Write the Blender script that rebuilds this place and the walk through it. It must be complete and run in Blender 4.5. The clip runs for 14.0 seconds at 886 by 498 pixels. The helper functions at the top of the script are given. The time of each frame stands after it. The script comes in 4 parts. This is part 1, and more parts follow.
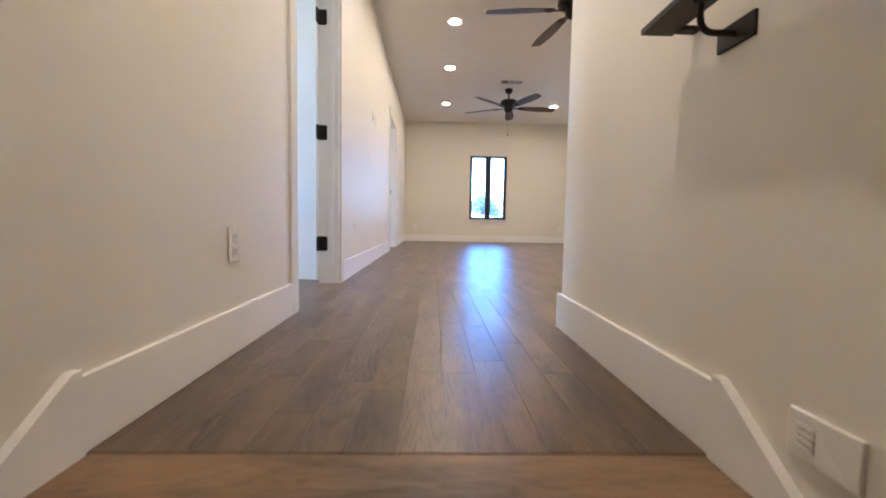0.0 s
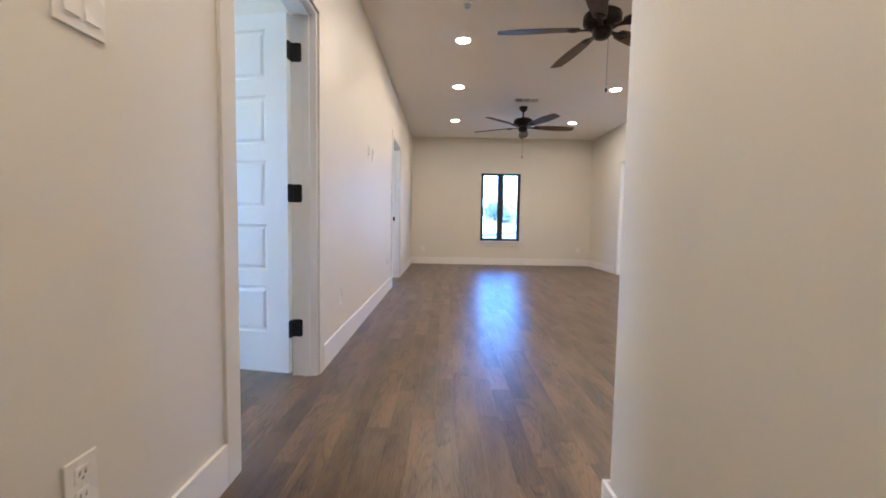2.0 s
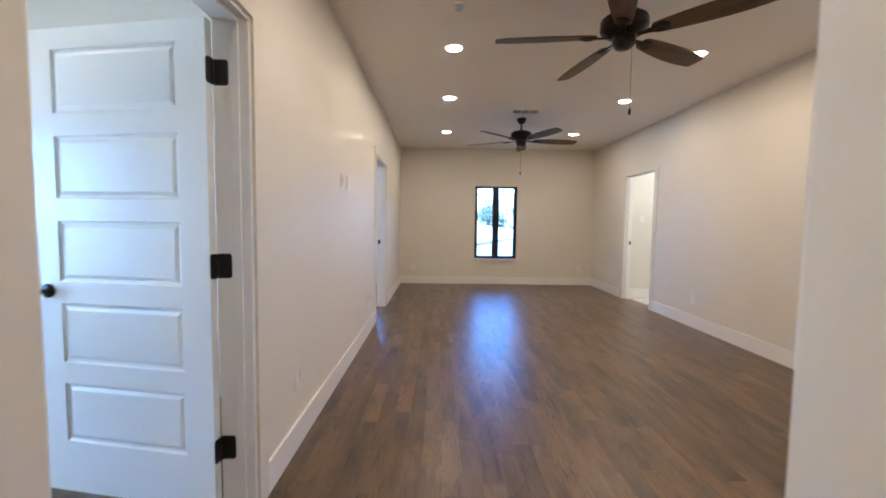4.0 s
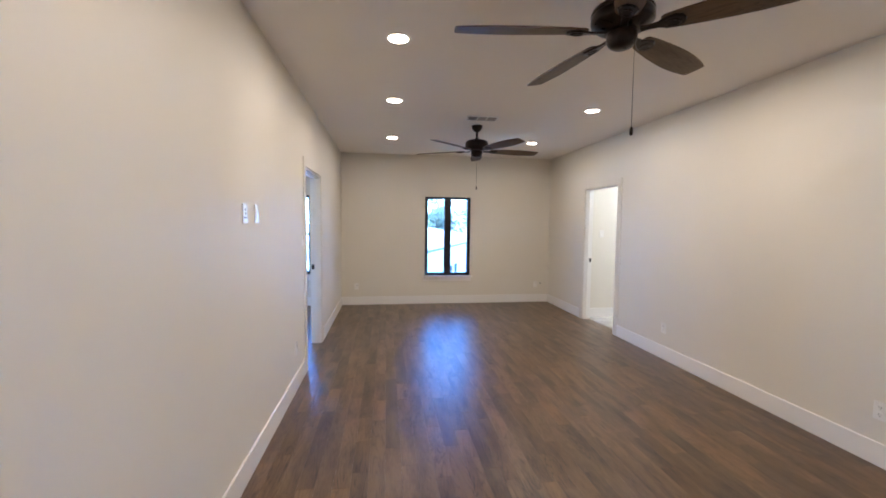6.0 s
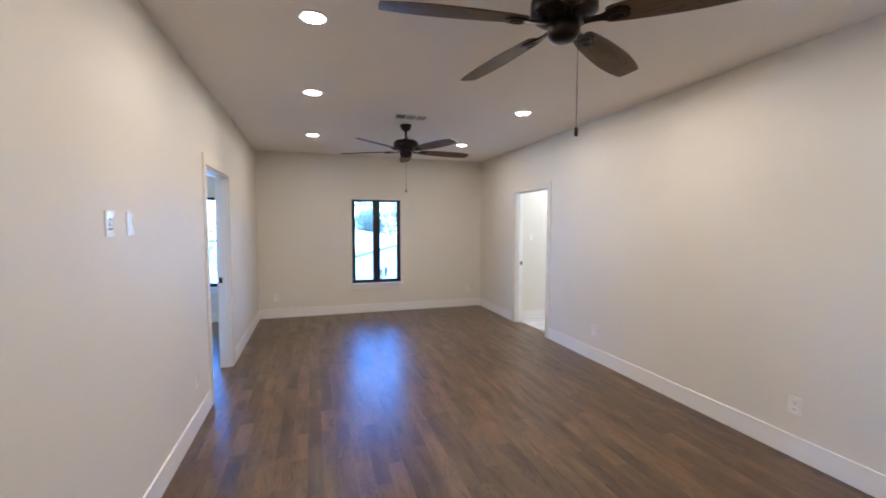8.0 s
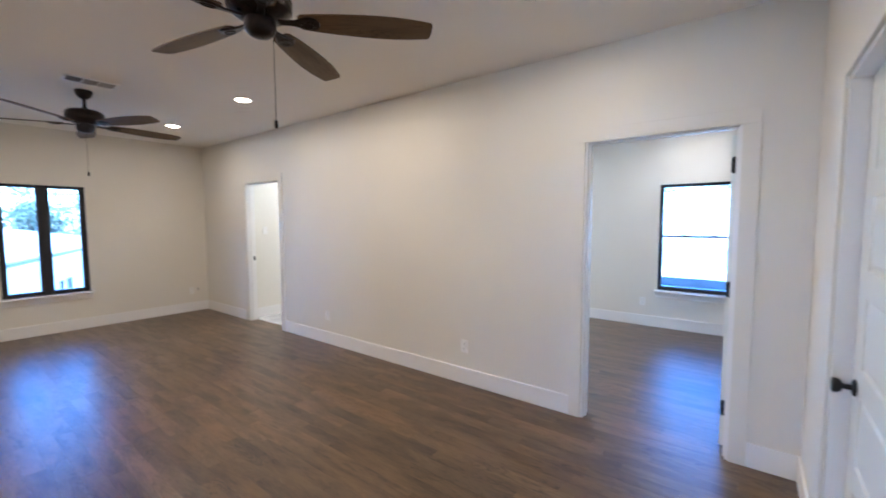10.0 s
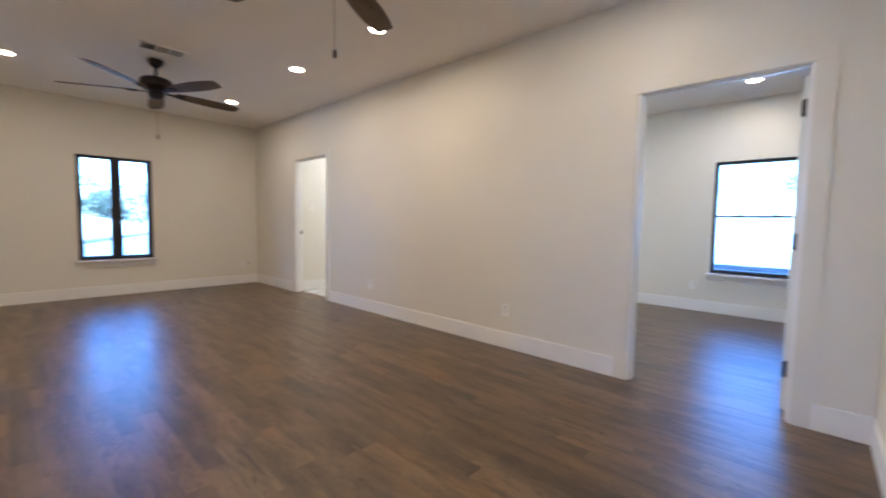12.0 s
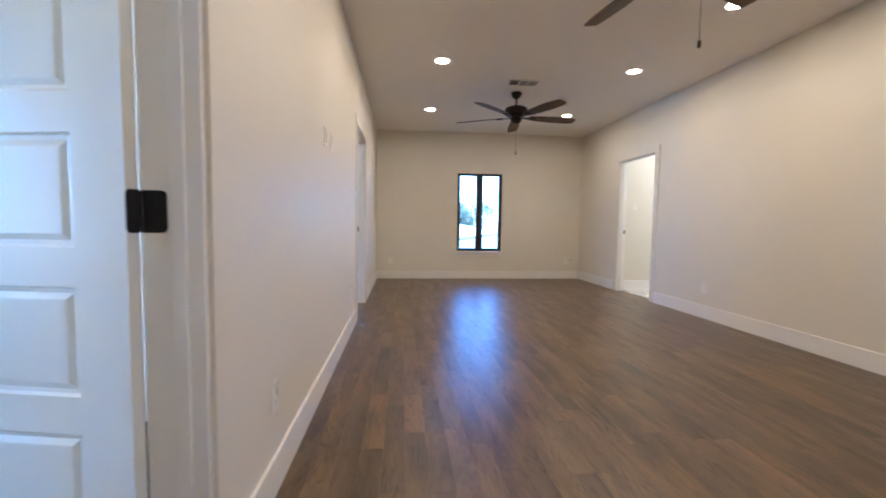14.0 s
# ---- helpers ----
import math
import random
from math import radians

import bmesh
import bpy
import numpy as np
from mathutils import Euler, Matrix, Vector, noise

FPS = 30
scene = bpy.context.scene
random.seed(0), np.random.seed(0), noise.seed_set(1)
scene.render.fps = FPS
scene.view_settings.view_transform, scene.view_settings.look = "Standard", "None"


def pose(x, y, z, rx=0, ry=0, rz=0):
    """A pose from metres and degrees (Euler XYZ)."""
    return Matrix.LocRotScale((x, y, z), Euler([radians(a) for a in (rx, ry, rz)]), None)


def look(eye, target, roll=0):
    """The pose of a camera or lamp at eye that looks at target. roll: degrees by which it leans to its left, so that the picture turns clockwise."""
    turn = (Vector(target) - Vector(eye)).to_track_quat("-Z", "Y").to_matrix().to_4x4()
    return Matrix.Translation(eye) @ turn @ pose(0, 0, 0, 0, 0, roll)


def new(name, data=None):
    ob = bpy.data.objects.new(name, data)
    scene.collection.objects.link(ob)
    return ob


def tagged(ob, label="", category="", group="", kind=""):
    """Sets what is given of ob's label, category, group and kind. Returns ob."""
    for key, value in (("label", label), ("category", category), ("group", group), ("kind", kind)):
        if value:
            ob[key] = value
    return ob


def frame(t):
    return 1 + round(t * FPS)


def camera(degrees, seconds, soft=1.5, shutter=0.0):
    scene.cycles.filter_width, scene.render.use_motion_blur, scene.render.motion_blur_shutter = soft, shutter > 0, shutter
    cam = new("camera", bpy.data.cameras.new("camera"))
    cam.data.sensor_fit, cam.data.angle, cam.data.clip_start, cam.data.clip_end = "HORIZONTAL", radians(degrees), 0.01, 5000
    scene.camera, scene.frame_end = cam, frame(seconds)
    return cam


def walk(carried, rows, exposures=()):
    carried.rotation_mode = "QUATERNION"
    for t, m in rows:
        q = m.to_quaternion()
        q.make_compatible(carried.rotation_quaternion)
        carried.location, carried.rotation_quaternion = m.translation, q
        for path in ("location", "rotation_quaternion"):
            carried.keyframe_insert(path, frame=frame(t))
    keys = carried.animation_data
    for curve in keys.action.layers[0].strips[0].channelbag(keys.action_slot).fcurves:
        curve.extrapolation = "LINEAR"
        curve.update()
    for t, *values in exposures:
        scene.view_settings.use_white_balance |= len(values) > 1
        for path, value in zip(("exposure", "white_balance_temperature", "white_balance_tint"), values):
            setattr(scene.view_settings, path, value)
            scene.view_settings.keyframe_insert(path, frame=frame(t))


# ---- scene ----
# light levels
SKY, SUN, WATTS, DAYLIGHT, LAMP_RGB = 0.15, 2.0, 0.33, 1.5, (1.0, 0.765, 0.525)
EXPOSURE = [(0.0, 4.88, 5600, 12), (2.0, 4.62, 5500, 12), (4.5, 4.38, 5700, 12), (5.0, 4.40, 5660, 12), (6.0, 4.45, 5330, 12), (7.5, 4.47, 5150, 12), (9.0, 4.46, 5170, 12),
            (11.5, 4.38, 5440, 10), (12.0, 4.29, 5600, 12), (13.0, 4.52, 5570, 12), (14.0, 4.38, 5600, 12)]

cam = camera(95.2, 14.0, soft=1.75, shutter=0.45)
PATH = [
    (0, (0.075, -0.42, 0.45), (0.127, 1.575, 0.317), 1.0),
    (0.5, (0.109, -0.254, 0.577), (0.146, 1.742, 0.446), 0.9),
    (1, (0.109, -0.11, 0.67), (0.131, 1.885, 0.54), 0.9),
    (1.5, (0.124, 0.009, 0.806), (0.128, 2.005, 0.678), 0.9),
    (2, (0.141, 0.162, 0.908), (0.134, 2.158, 0.777), 1.0),
    (2.2, (0.129, 0.232, 0.948), (0.121, 2.228, 0.818), 0.9),
    (4.3, (0.179, 0.948, 1.306), (0.223, 2.943, 1.174), 0.7),
    (4.5, (0.147, 1.058, 1.35), (0.215, 3.052, 1.216), 0.7),
    (5, (0.101, 1.218, 1.466), (0.243, 3.208, 1.33), 0.6),
    (5.5, (0.14, 1.357, 1.481), (0.358, 3.341, 1.347), 0.6),
    (6, (0.216, 1.569, 1.521), (0.492, 3.545, 1.389), 0.6),
    (6.5, (0.273, 1.734, 1.552), (0.592, 3.704, 1.419), 0.7),
    (7, (0.296, 1.833, 1.557), (0.664, 3.794, 1.429), 0.6),
    (7.5, (0.286, 1.858, 1.564), (0.744, 3.801, 1.438), 0.5),
    (8, (0.27, 1.863, 1.56), (0.881, 3.763, 1.438), 0.1),
    (8.5, (0.26, 1.795, 1.569), (1.1, 3.605, 1.446), -0.2),
    (9, (0.286, 1.696, 1.559), (1.412, 3.345, 1.431), -0.6),
    (9.2, (0.307, 1.653, 1.554), (1.547, 3.217, 1.422), -0.7),
    (11.3, (0.305, 1.557, 1.277), (2.078, 2.473, 1.145), 1.1),
    (11.5, (0.305, 1.573, 1.224), (2.03, 2.578, 1.095), 1.2),
    (12, (0.24, 1.598, 1.144), (1.706, 2.952, 1.011), 1.0),
    (12.5, (0.156, 1.545, 1.057), (1.267, 3.203, 0.926), 0.6),
    (13, (0.06, 1.487, 0.989), (0.819, 3.333, 0.866), 0.6),
    (13.5, (-0.034, 1.442, 0.993), (0.411, 3.388, 0.87), 0.7),
    (14, (-0.109, 1.432, 1.039), (0.091, 3.418, 0.914), 0.8),
]
walk(cam, [(t, look(eye, target, roll)) for t, eye, target, roll in PATH], EXPOSURE)

# ---- world, sun, lamps' strength ----
world = bpy.data.worlds.new("sky")
scene.world = world
world.use_nodes = True
wn = world.node_tree.nodes
sky = wn.new("ShaderNodeTexSky")
sky.sky_type, sky.sun_disc = "NISHITA", False
sky.sun_elevation, sky.sun_rotation = radians(48), radians(215)
sky.altitude, sky.air_density, sky.dust_density, sky.ozone_density = 2500, 1.0, 0.1, 7.0
wn["Background"].inputs["Strength"].default_value = SKY
world.node_tree.links.new(sky.outputs["Color"], wn["Background"].inputs["Color"])
sun = new("sun", bpy.data.lights.new("sun", "SUN"))
sun.data.energy, sun.data.angle, sun.data.color = SUN, radians(0.5), (1.0, 0.95, 0.87)
sun.matrix_world = look((-4, -6, 20), (-4 + math.sin(radians(35)), -6 + math.cos(radians(35)), 20 - math.tan(radians(48))))

# ---- plan ----
L, R, F, C, H = -0.59, 3.325, 9.03, 1.315, 2.74     # left, right, far wall, closet wall, ceiling
HR = 0.637                                          # stair hall's right wall
T = 0.115                                           # wall thickness
EDGE = 0.17                                         # top stair nosing
RISE, RUN, STEPS = 0.18, 0.25, 15
LOW = -RISE * STEPS
BASE_H, BASE_T = 0.15, 0.013
R2 = 6.60                                           # east room's outer wall
WEST = -3.6                                         # west rooms' outer wall


# ---- materials ----
def mat(name, colour, rough=0.5, metal=0.0):
    m = bpy.data.materials.new(name)
    m.use_nodes = True
    b = m.node_tree.nodes["Principled BSDF"]
    b.inputs["Base Color"].default_value = (*colour, 1)
    b.inputs["Roughness"].default_value = rough
    b.inputs["Metallic"].default_value = metal
    return m, m.node_tree.nodes, m.node_tree.links, b


def node(nodes, kind, **values):
    n = nodes.new(kind)
    for k, v in values.items():
        n.inputs[k].default_value = v
    return n


def ramp(nodes, *stops):
    n = nodes.new("ShaderNodeValToRGB")
    while len(n.color_ramp.elements) < len(stops):
        n.color_ramp.elements.new(0.5)
    for e, (p, c) in zip(n.color_ramp.elements, stops):
        e.position, e.color = p, (*c, 1)
    return n


def varied(name, a, b, rough, scale, bump_scale=0, bump=0.0, dist=0.002, metal=0.0, detail=4, rough_var=0.08):
    """A surface whose colour drifts between a and b, with a fine relief."""
    m, n, k, p = mat(name, a, rough, metal)
    tc = n.new("ShaderNodeTexCoord")
    big = node(n, "ShaderNodeTexNoise", Scale=scale, Detail=detail)
    k.new(tc.outputs["Object"], big.inputs["Vector"])
    r = ramp(n, (0.3, a), (0.7, b))
    k.new(big.outputs["Fac"], r.inputs["Fac"])
    k.new(r.outputs["Color"], p.inputs["Base Color"])
    mr = node(n, "ShaderNodeMapRange")
    mr.inputs["To Min"].default_value, mr.inputs["To Max"].default_value = rough - rough_var, rough + rough_var
    k.new(big.outputs["Fac"], mr.inputs["Value"])
    k.new(mr.outputs["Result"], p.inputs["Roughness"])
    if bump_scale:
        fine = node(n, "ShaderNodeTexNoise", Scale=bump_scale, Detail=3)
        k.new(tc.outputs["Object"], fine.inputs["Vector"])
        bp = node(n, "ShaderNodeBump", Strength=bump, Distance=dist)
        k.new(fine.outputs["Fac"], bp.inputs["Height"])
        k.new(bp.outputs["Normal"], p.inputs["Normal"])
    return m


WALL = varied("wall_paint", (0.735, 0.702, 0.622), (0.765, 0.732, 0.652), 0.5, 0.9, 95, 0.24, 0.0022)
CEIL = varied("ceiling_paint", (0.855, 0.81, 0.735), (0.88, 0.835, 0.765), 0.75, 0.8, 90, 0.25, 0.0015)
TRIM = varied("trim_paint", (0.835, 0.82, 0.79), (0.86, 0.845, 0.82), 0.35, 1.5, 35, 0.05, 0.001)
CASING = varied("casing_paint", (0.735, 0.702, 0.622), (0.765, 0.732, 0.652), 0.55, 1.5, 35, 0.05, 0.001)
DOOR = varied("door_paint", (0.745, 0.755, 0.70), (0.775, 0.785, 0.73), 0.32, 1.2, 45, 0.05, 0.001)
PLATE = varied("white_plastic", (0.83, 0.815, 0.775), (0.85, 0.835, 0.795), 0.28, 6)
# white vent slats, with the shade they cast on each other put in as grey
VENT = varied("shaded_vent_metal", (0.30, 0.285, 0.265), (0.38, 0.36, 0.335), 0.5, 14)
# paints the shade inside slots and holes; also colours dark buttons and cables
SLOT = varied("dark_parts_and_slot_shade", (0.03, 0.028, 0.026), (0.05, 0.045, 0.04), 0.5, 20)
BLACK = varied("black_hardware", (0.004, 0.004, 0.004), (0.009, 0.009, 0.009), 0.5, 30, 300, 0.1, 0.0005, 0.2)
BRONZE = varied("dark_bronze", (0.006, 0.0055, 0.005), (0.022, 0.012, 0.009), 0.30, 28, 120, 0.05, 0.0005, 0.6)
IRON = varied("dark_iron", (0.018, 0.015, 0.013), (0.035, 0.028, 0.023), 0.42, 14, 160, 0.2, 0.0006, 0.5)
FRAME = varied("black_window_frame", (0.008, 0.009, 0.011), (0.014, 0.015, 0.018), 0.4, 8)
TILE = varied("white_tile", (0.50, 0.49, 0.475), (0.60, 0.59, 0.57), 0.2, 3)
# tile grout; its grey also paints the shade in the step light
GROUT_AND_SHADE = varied("grout", (0.45, 0.44, 0.42), (0.52, 0.51, 0.49), 0.8, 30)
SCREEN = varied("grey_screen", (0.10, 0.105, 0.10), (0.14, 0.145, 0.14), 0.12, 8)
SUBFLOOR = varied("subfloor", (0.05, 0.035, 0.025), (0.07, 0.05, 0.035), 0.8, 10)


def oak(name, dark, light, rough, coat=0.0, spread=(0.84, 1.12), spec=0.4):
    """Stained oak: long grain with cathedral figures, knots, tone shifting from board to board. Grain runs along local y."""
    m, n, k, p = mat(name, light, rough)
    tc, oi, geo = n.new("ShaderNodeTexCoord"), n.new("ShaderNodeObjectInfo"), n.new("ShaderNodeNewGeometry")
    add = n.new("ShaderNodeMath"); add.operation = "ADD"
    k.new(oi.outputs["Random"], add.inputs[0]); k.new(geo.outputs["Random Per Island"], add.inputs[1])
    fr = n.new("ShaderNodeMath"); fr.operation = "FRACT"
    k.new(add.outputs[0], fr.inputs[0])
    off = n.new("ShaderNodeCombineXYZ")
    for axis, f in (("X", 7.3), ("Y", 41.0), ("Z", 19.0)):
        mu = n.new("ShaderNodeMath"); mu.operation = "MULTIPLY"; mu.inputs[1].default_value = f
        k.new(fr.outputs[0], mu.inputs[0]); k.new(mu.outputs[0], off.inputs[axis])
    va = n.new("ShaderNodeVectorMath"); va.operation = "ADD"
    k.new(tc.outputs["Object"], va.inputs[0]); k.new(off.outputs[0], va.inputs[1])

    def stretched(sx, sy):
        mp = n.new("ShaderNodeMapping")
        mp.inputs["Scale"].default_value = (sx, sy, sx)
        k.new(va.outputs[0], mp.inputs["Vector"])
        return mp.outputs[0]
    # cathedral figure: rings of a stretched, warped field, with ragged dark earlywood lines
    field = node(n, "ShaderNodeTexNoise", Scale=1.0, Detail=1.2, Roughness=0.4, Distortion=0.25)
    k.new(stretched(11.0, 1.1), field.inputs["Vector"])
    ragged = node(n, "ShaderNodeTexNoise", Scale=1.0, Detail=4.0, Roughness=0.6)
    k.new(stretched(70, 7), ragged.inputs["Vector"])
    rag = n.new("ShaderNodeMath"); rag.operation = "MULTIPLY_ADD"; rag.inputs[1].default_value = 0.045
    k.new(ragged.outputs["Fac"], rag.inputs[0]); k.new(field.outputs["Fac"], rag.inputs[2])
    ring = n.new("ShaderNodeMath"); ring.operation = "MULTIPLY"; ring.inputs[1].default_value = 21.0
    k.new(rag.outputs[0], ring.inputs[0])
    rf = n.new("ShaderNodeMath"); rf.operation = "FRACT"
    k.new(ring.outputs[0], rf.inputs[0])
    figure = ramp(n, (0.0, (0.1, 0.1, 0.1)), (0.12, (0.42, 0.42, 0.42)), (0.32, (0.92, 0.92, 0.92)), (0.94, (1, 1, 1)), (1.0, (0.15, 0.15, 0.15)))
    k.new(rf.outputs[0], figure.inputs["Fac"])
    # pores: short dark streaks
    pore = node(n, "ShaderNodeTexNoise", Scale=1.0, Detail=5.0, Roughness=0.65)
    k.new(stretched(150, 14), pore.inputs["Vector"])
    pores = ramp(n, (0.36, (0, 0, 0)), (0.58, (1, 1, 1)))
    k.new(pore.outputs["Fac"], pores.inputs["Fac"])
    # cloudy stain
    cloud = node(n, "ShaderNodeTexNoise", Scale=1.0, Detail=3.0)
    k.new(stretched(10.0, 2.2), cloud.inputs["Vector"])
    clouds = ramp(n, (0.3, (0, 0, 0)), (0.68, (1, 1, 1)))
    k.new(cloud.outputs["Fac"], clouds.inputs["Fac"])
    third = n.new("ShaderNodeMath"); third.operation = "MULTIPLY"; third.inputs[1].default_value = 23.3
    k.new(fr.outputs[0], third.inputs[0])
    tf = n.new("ShaderNodeMath"); tf.operation = "FRACT"; k.new(third.outputs[0], tf.inputs[0])
    keep = node(n, "ShaderNodeMapRange")
    keep.inputs["From Min"].default_value, keep.inputs["To Min"].default_value, keep.inputs["To Max"].default_value = 0.25, 0.12, 0.9
    k.new(tf.outputs[0], keep.inputs["Value"])
    soft_figure = n.new("ShaderNodeMix"); soft_figure.data_type = "FLOAT"; soft_figure.inputs[2].default_value = 0.70
    k.new(keep.outputs[0], soft_figure.inputs[0]); k.new(figure.outputs["Color"], soft_figure.inputs[3])
    mix = n.new("ShaderNodeMix"); mix.data_type = "FLOAT"; mix.inputs[0].default_value = 0.3
    k.new(soft_figure.outputs[0], mix.inputs[2]); k.new(pores.outputs["Color"], mix.inputs[3])
    mix2 = n.new("ShaderNodeMix"); mix2.data_type = "FLOAT"; mix2.inputs[0].default_value = 0.4
    k.new(mix.outputs[0], mix2.inputs[2]); k.new(clouds.outputs["Color"], mix2.inputs[3])
    tone = ramp(n, (0.24, dark), (0.8, light))
    k.new(mix2.outputs[0], tone.inputs["Fac"])
    hsv = n.new("ShaderNodeHueSaturation")
    mr = node(n, "ShaderNodeMapRange")
    mr.inputs["To Min"].default_value, mr.inputs["To Max"].default_value = spread
    k.new(fr.outputs[0], mr.inputs["Value"]); k.new(mr.outputs[0], hsv.inputs["Value"])
    second = n.new("ShaderNodeMath"); second.operation = "MULTIPLY"; second.inputs[1].default_value = 9.7
    k.new(fr.outputs[0], second.inputs[0])
    sf = n.new("ShaderNodeMath"); sf.operation = "FRACT"; k.new(second.outputs[0], sf.inputs[0])
    ms = node(n, "ShaderNodeMapRange")
    ms.inputs["To Min"].default_value, ms.inputs["To Max"].default_value = 0.94, 1.08
    k.new(sf.outputs[0], ms.inputs["Value"]); k.new(ms.outputs[0], hsv.inputs["Saturation"])
    k.new(tone.outputs["Color"], hsv.inputs["Color"])
    k.new(hsv.outputs["Color"], p.inputs["Base Color"])
    rr = node(n, "ShaderNodeMapRange")
    rr.inputs["To Min"].default_value, rr.inputs["To Max"].default_value = rough + 0.06, rough - 0.04
    k.new(mix2.outputs[0], rr.inputs["Value"]); k.new(rr.outputs[0], p.inputs["Roughness"])
    p.inputs["Specular IOR Level"].default_value = spec
    bp = node(n, "ShaderNodeBump", Strength=0.35, Distance=0.001)
    k.new(mix.outputs[0], bp.inputs["Height"]); k.new(bp.outputs["Normal"], p.inputs["Normal"])
    if coat:
        # satin finish that follows the open grain and dips a little over each board
        p.inputs["Coat Weight"].default_value, p.inputs["Coat Roughness"].default_value, p.inputs["Coat IOR"].default_value = coat, 0.33, 1.5
        dip = node(n, "ShaderNodeTexNoise", Scale=1.0, Detail=2.0)
        k.new(stretched(11.0, 5.0), dip.inputs["Vector"])
        db = node(n, "ShaderNodeBump", Strength=0.25, Distance=0.0012)
        k.new(dip.outputs["Fac"], db.inputs["Height"])
        cb = node(n, "ShaderNodeBump", Strength=0.10, Distance=0.001)
        k.new(mix.outputs[0], cb.inputs["Height"]); k.new(db.outputs["Normal"], cb.inputs["Normal"])
        k.new(cb.outputs["Normal"], p.inputs["Coat Normal"])
    return m


OAK = oak("stained_oak", (0.012, 0.0070, 0.0038), (0.158, 0.097, 0.049), 0.42, coat=0.54, spread=(0.66, 1.2), spec=0.26)
# lighter, warmer copy of the oak: the hall lamp's light put into the nosing
NOSING = oak("hall_lit_oak", (0.05, 0.029, 0.014), (0.28, 0.172, 0.086), 0.42)
BLADE = oak("walnut_blade", (0.036, 0.021, 0.011), (0.135, 0.083, 0.044), 0.45, spec=0.25)
# the blue of daylight beside warm lamps is put into the glass colour
GLASS, gn, gk, gp = mat("daylight_blue_glass", (0.56, 0.79, 1.0), 0.0)
gp.inputs["Transmission Weight"].default_value, gp.inputs["IOR"].default_value = 1.0, 1.45
LAMP, ln, lk, lp = mat("lamp_lens", (0.9, 0.88, 0.84), 0.4)
lp.inputs["Emission Color"].default_value = (*LAMP_RGB, 1)
lp.inputs["Emission Strength"].default_value = 6.0


# ---- mesh helpers ----
def box(bm, x0, x1, y0, y1, z0, z1, bevel=0.0, seg=2):
    got = bmesh.ops.create_cube(bm, size=1.0)
    vs = got["verts"]
    for v in vs:
        v.co = Vector(((x0 + x1) / 2 + v.co.x * (x1 - x0), (y0 + y1) / 2 + v.co.y * (y1 - y0), (z0 + z1) / 2 + v.co.z * (z1 - z0)))
    if bevel:
        es = {e for v in vs for e in v.link_edges}
        bmesh.ops.bevel(bm, geom=list(es), offset=bevel, segments=seg, affect="EDGES", profile=0.6)
    return bm


def lathe(bm, profile, centre=(0, 0, 0), n=40, axis="Z"):
    """A turned solid from (radius, height) pairs."""
    rings = []
    for r, h in profile:
        ring = []
        for i in range(n):
            a = 2 * math.pi * i / n
            c = (r * math.cos(a), r * math.sin(a), h)
            if axis == "Y":
                c = (c[0], c[2], c[1])
            elif axis == "X":
                c = (c[2], c[0], c[1])
            ring.append(bm.verts.new(Vector(centre) + Vector(c)))
        rings.append(ring)
    for a, b in zip(rings, rings[1:]):
        for i in range(n):
            bm.faces.new((a[i], a[(i + 1) % n], b[(i + 1) % n], b[i]))
    bm.faces.new(rings[0]); bm.faces.new(rings[-1])
    bmesh.ops.recalc_face_normals(bm, faces=bm.faces)
    return bm


def prism(bm, outline, x0, x1):
    """Extrudes a (y, z) outline from x0 to x1."""
    a = [bm.verts.new((x0, y, z)) for y, z in outline]
    b = [bm.verts.new((x1, y, z)) for y, z in outline]
    bm.faces.new(a); bm.faces.new(list(reversed(b)))
    for i in range(len(outline)):
        j = (i + 1) % len(outline)
        bm.faces.new((a[i], b[i], b[j], a[j]))
    bmesh.ops.recalc_face_normals(bm, faces=bm.faces)
    return bm


def tube(bm, points, r, n=10):
    """A round bar along a line of points."""
    rings = []
    for i, p in enumerate(points):
        d = (Vector(points[min(i + 1, len(points) - 1)]) - Vector(points[max(i - 1, 0)])).normalized()
        q = d.to_track_quat("Z", "Y")
        rings.append([bm.verts.new(Vector(p) + q @ Vector((r * math.cos(2 * math.pi * k / n), r * math.sin(2 * math.pi * k / n), 0))) for k in range(n)])
    for a, b in zip(rings, rings[1:]):
        for k in range(n):
            bm.faces.new((a[k], a[(k + 1) % n], b[(k + 1) % n], b[k]))
    bm.faces.new(rings[0]); bm.faces.new(rings[-1])
    bmesh.ops.recalc_face_normals(bm, faces=bm.faces)
    return bm


def link(name, bm, material, smooth=False):
    me = bpy.data.meshes.new(name)
    bm.to_mesh(me)
    bm.free()
    me.materials.append(material)
    if smooth:
        me.shade_smooth()
        me.set_sharp_from_angle(angle=radians(38))
    return new(name, me)


def part(name, bm, material, parent, label="", smooth=False):
    ob = link(name, bm, material, smooth)
    ob.parent = parent
    if label:
        ob["label"] = label
    return ob


def empty(name, x, y, z, label, category, group="", kind=""):
    e = new(name)
    e.location = (x, y, z)
    bpy.context.view_layer.update()
    return tagged(e, label, category, group, kind)


def structure(name, bm, material, label, category):
    return tagged(link(name, bm, material), label, category, kind="structure")


def B(*a, **k):
    return box(bmesh.new(), *a, **k)


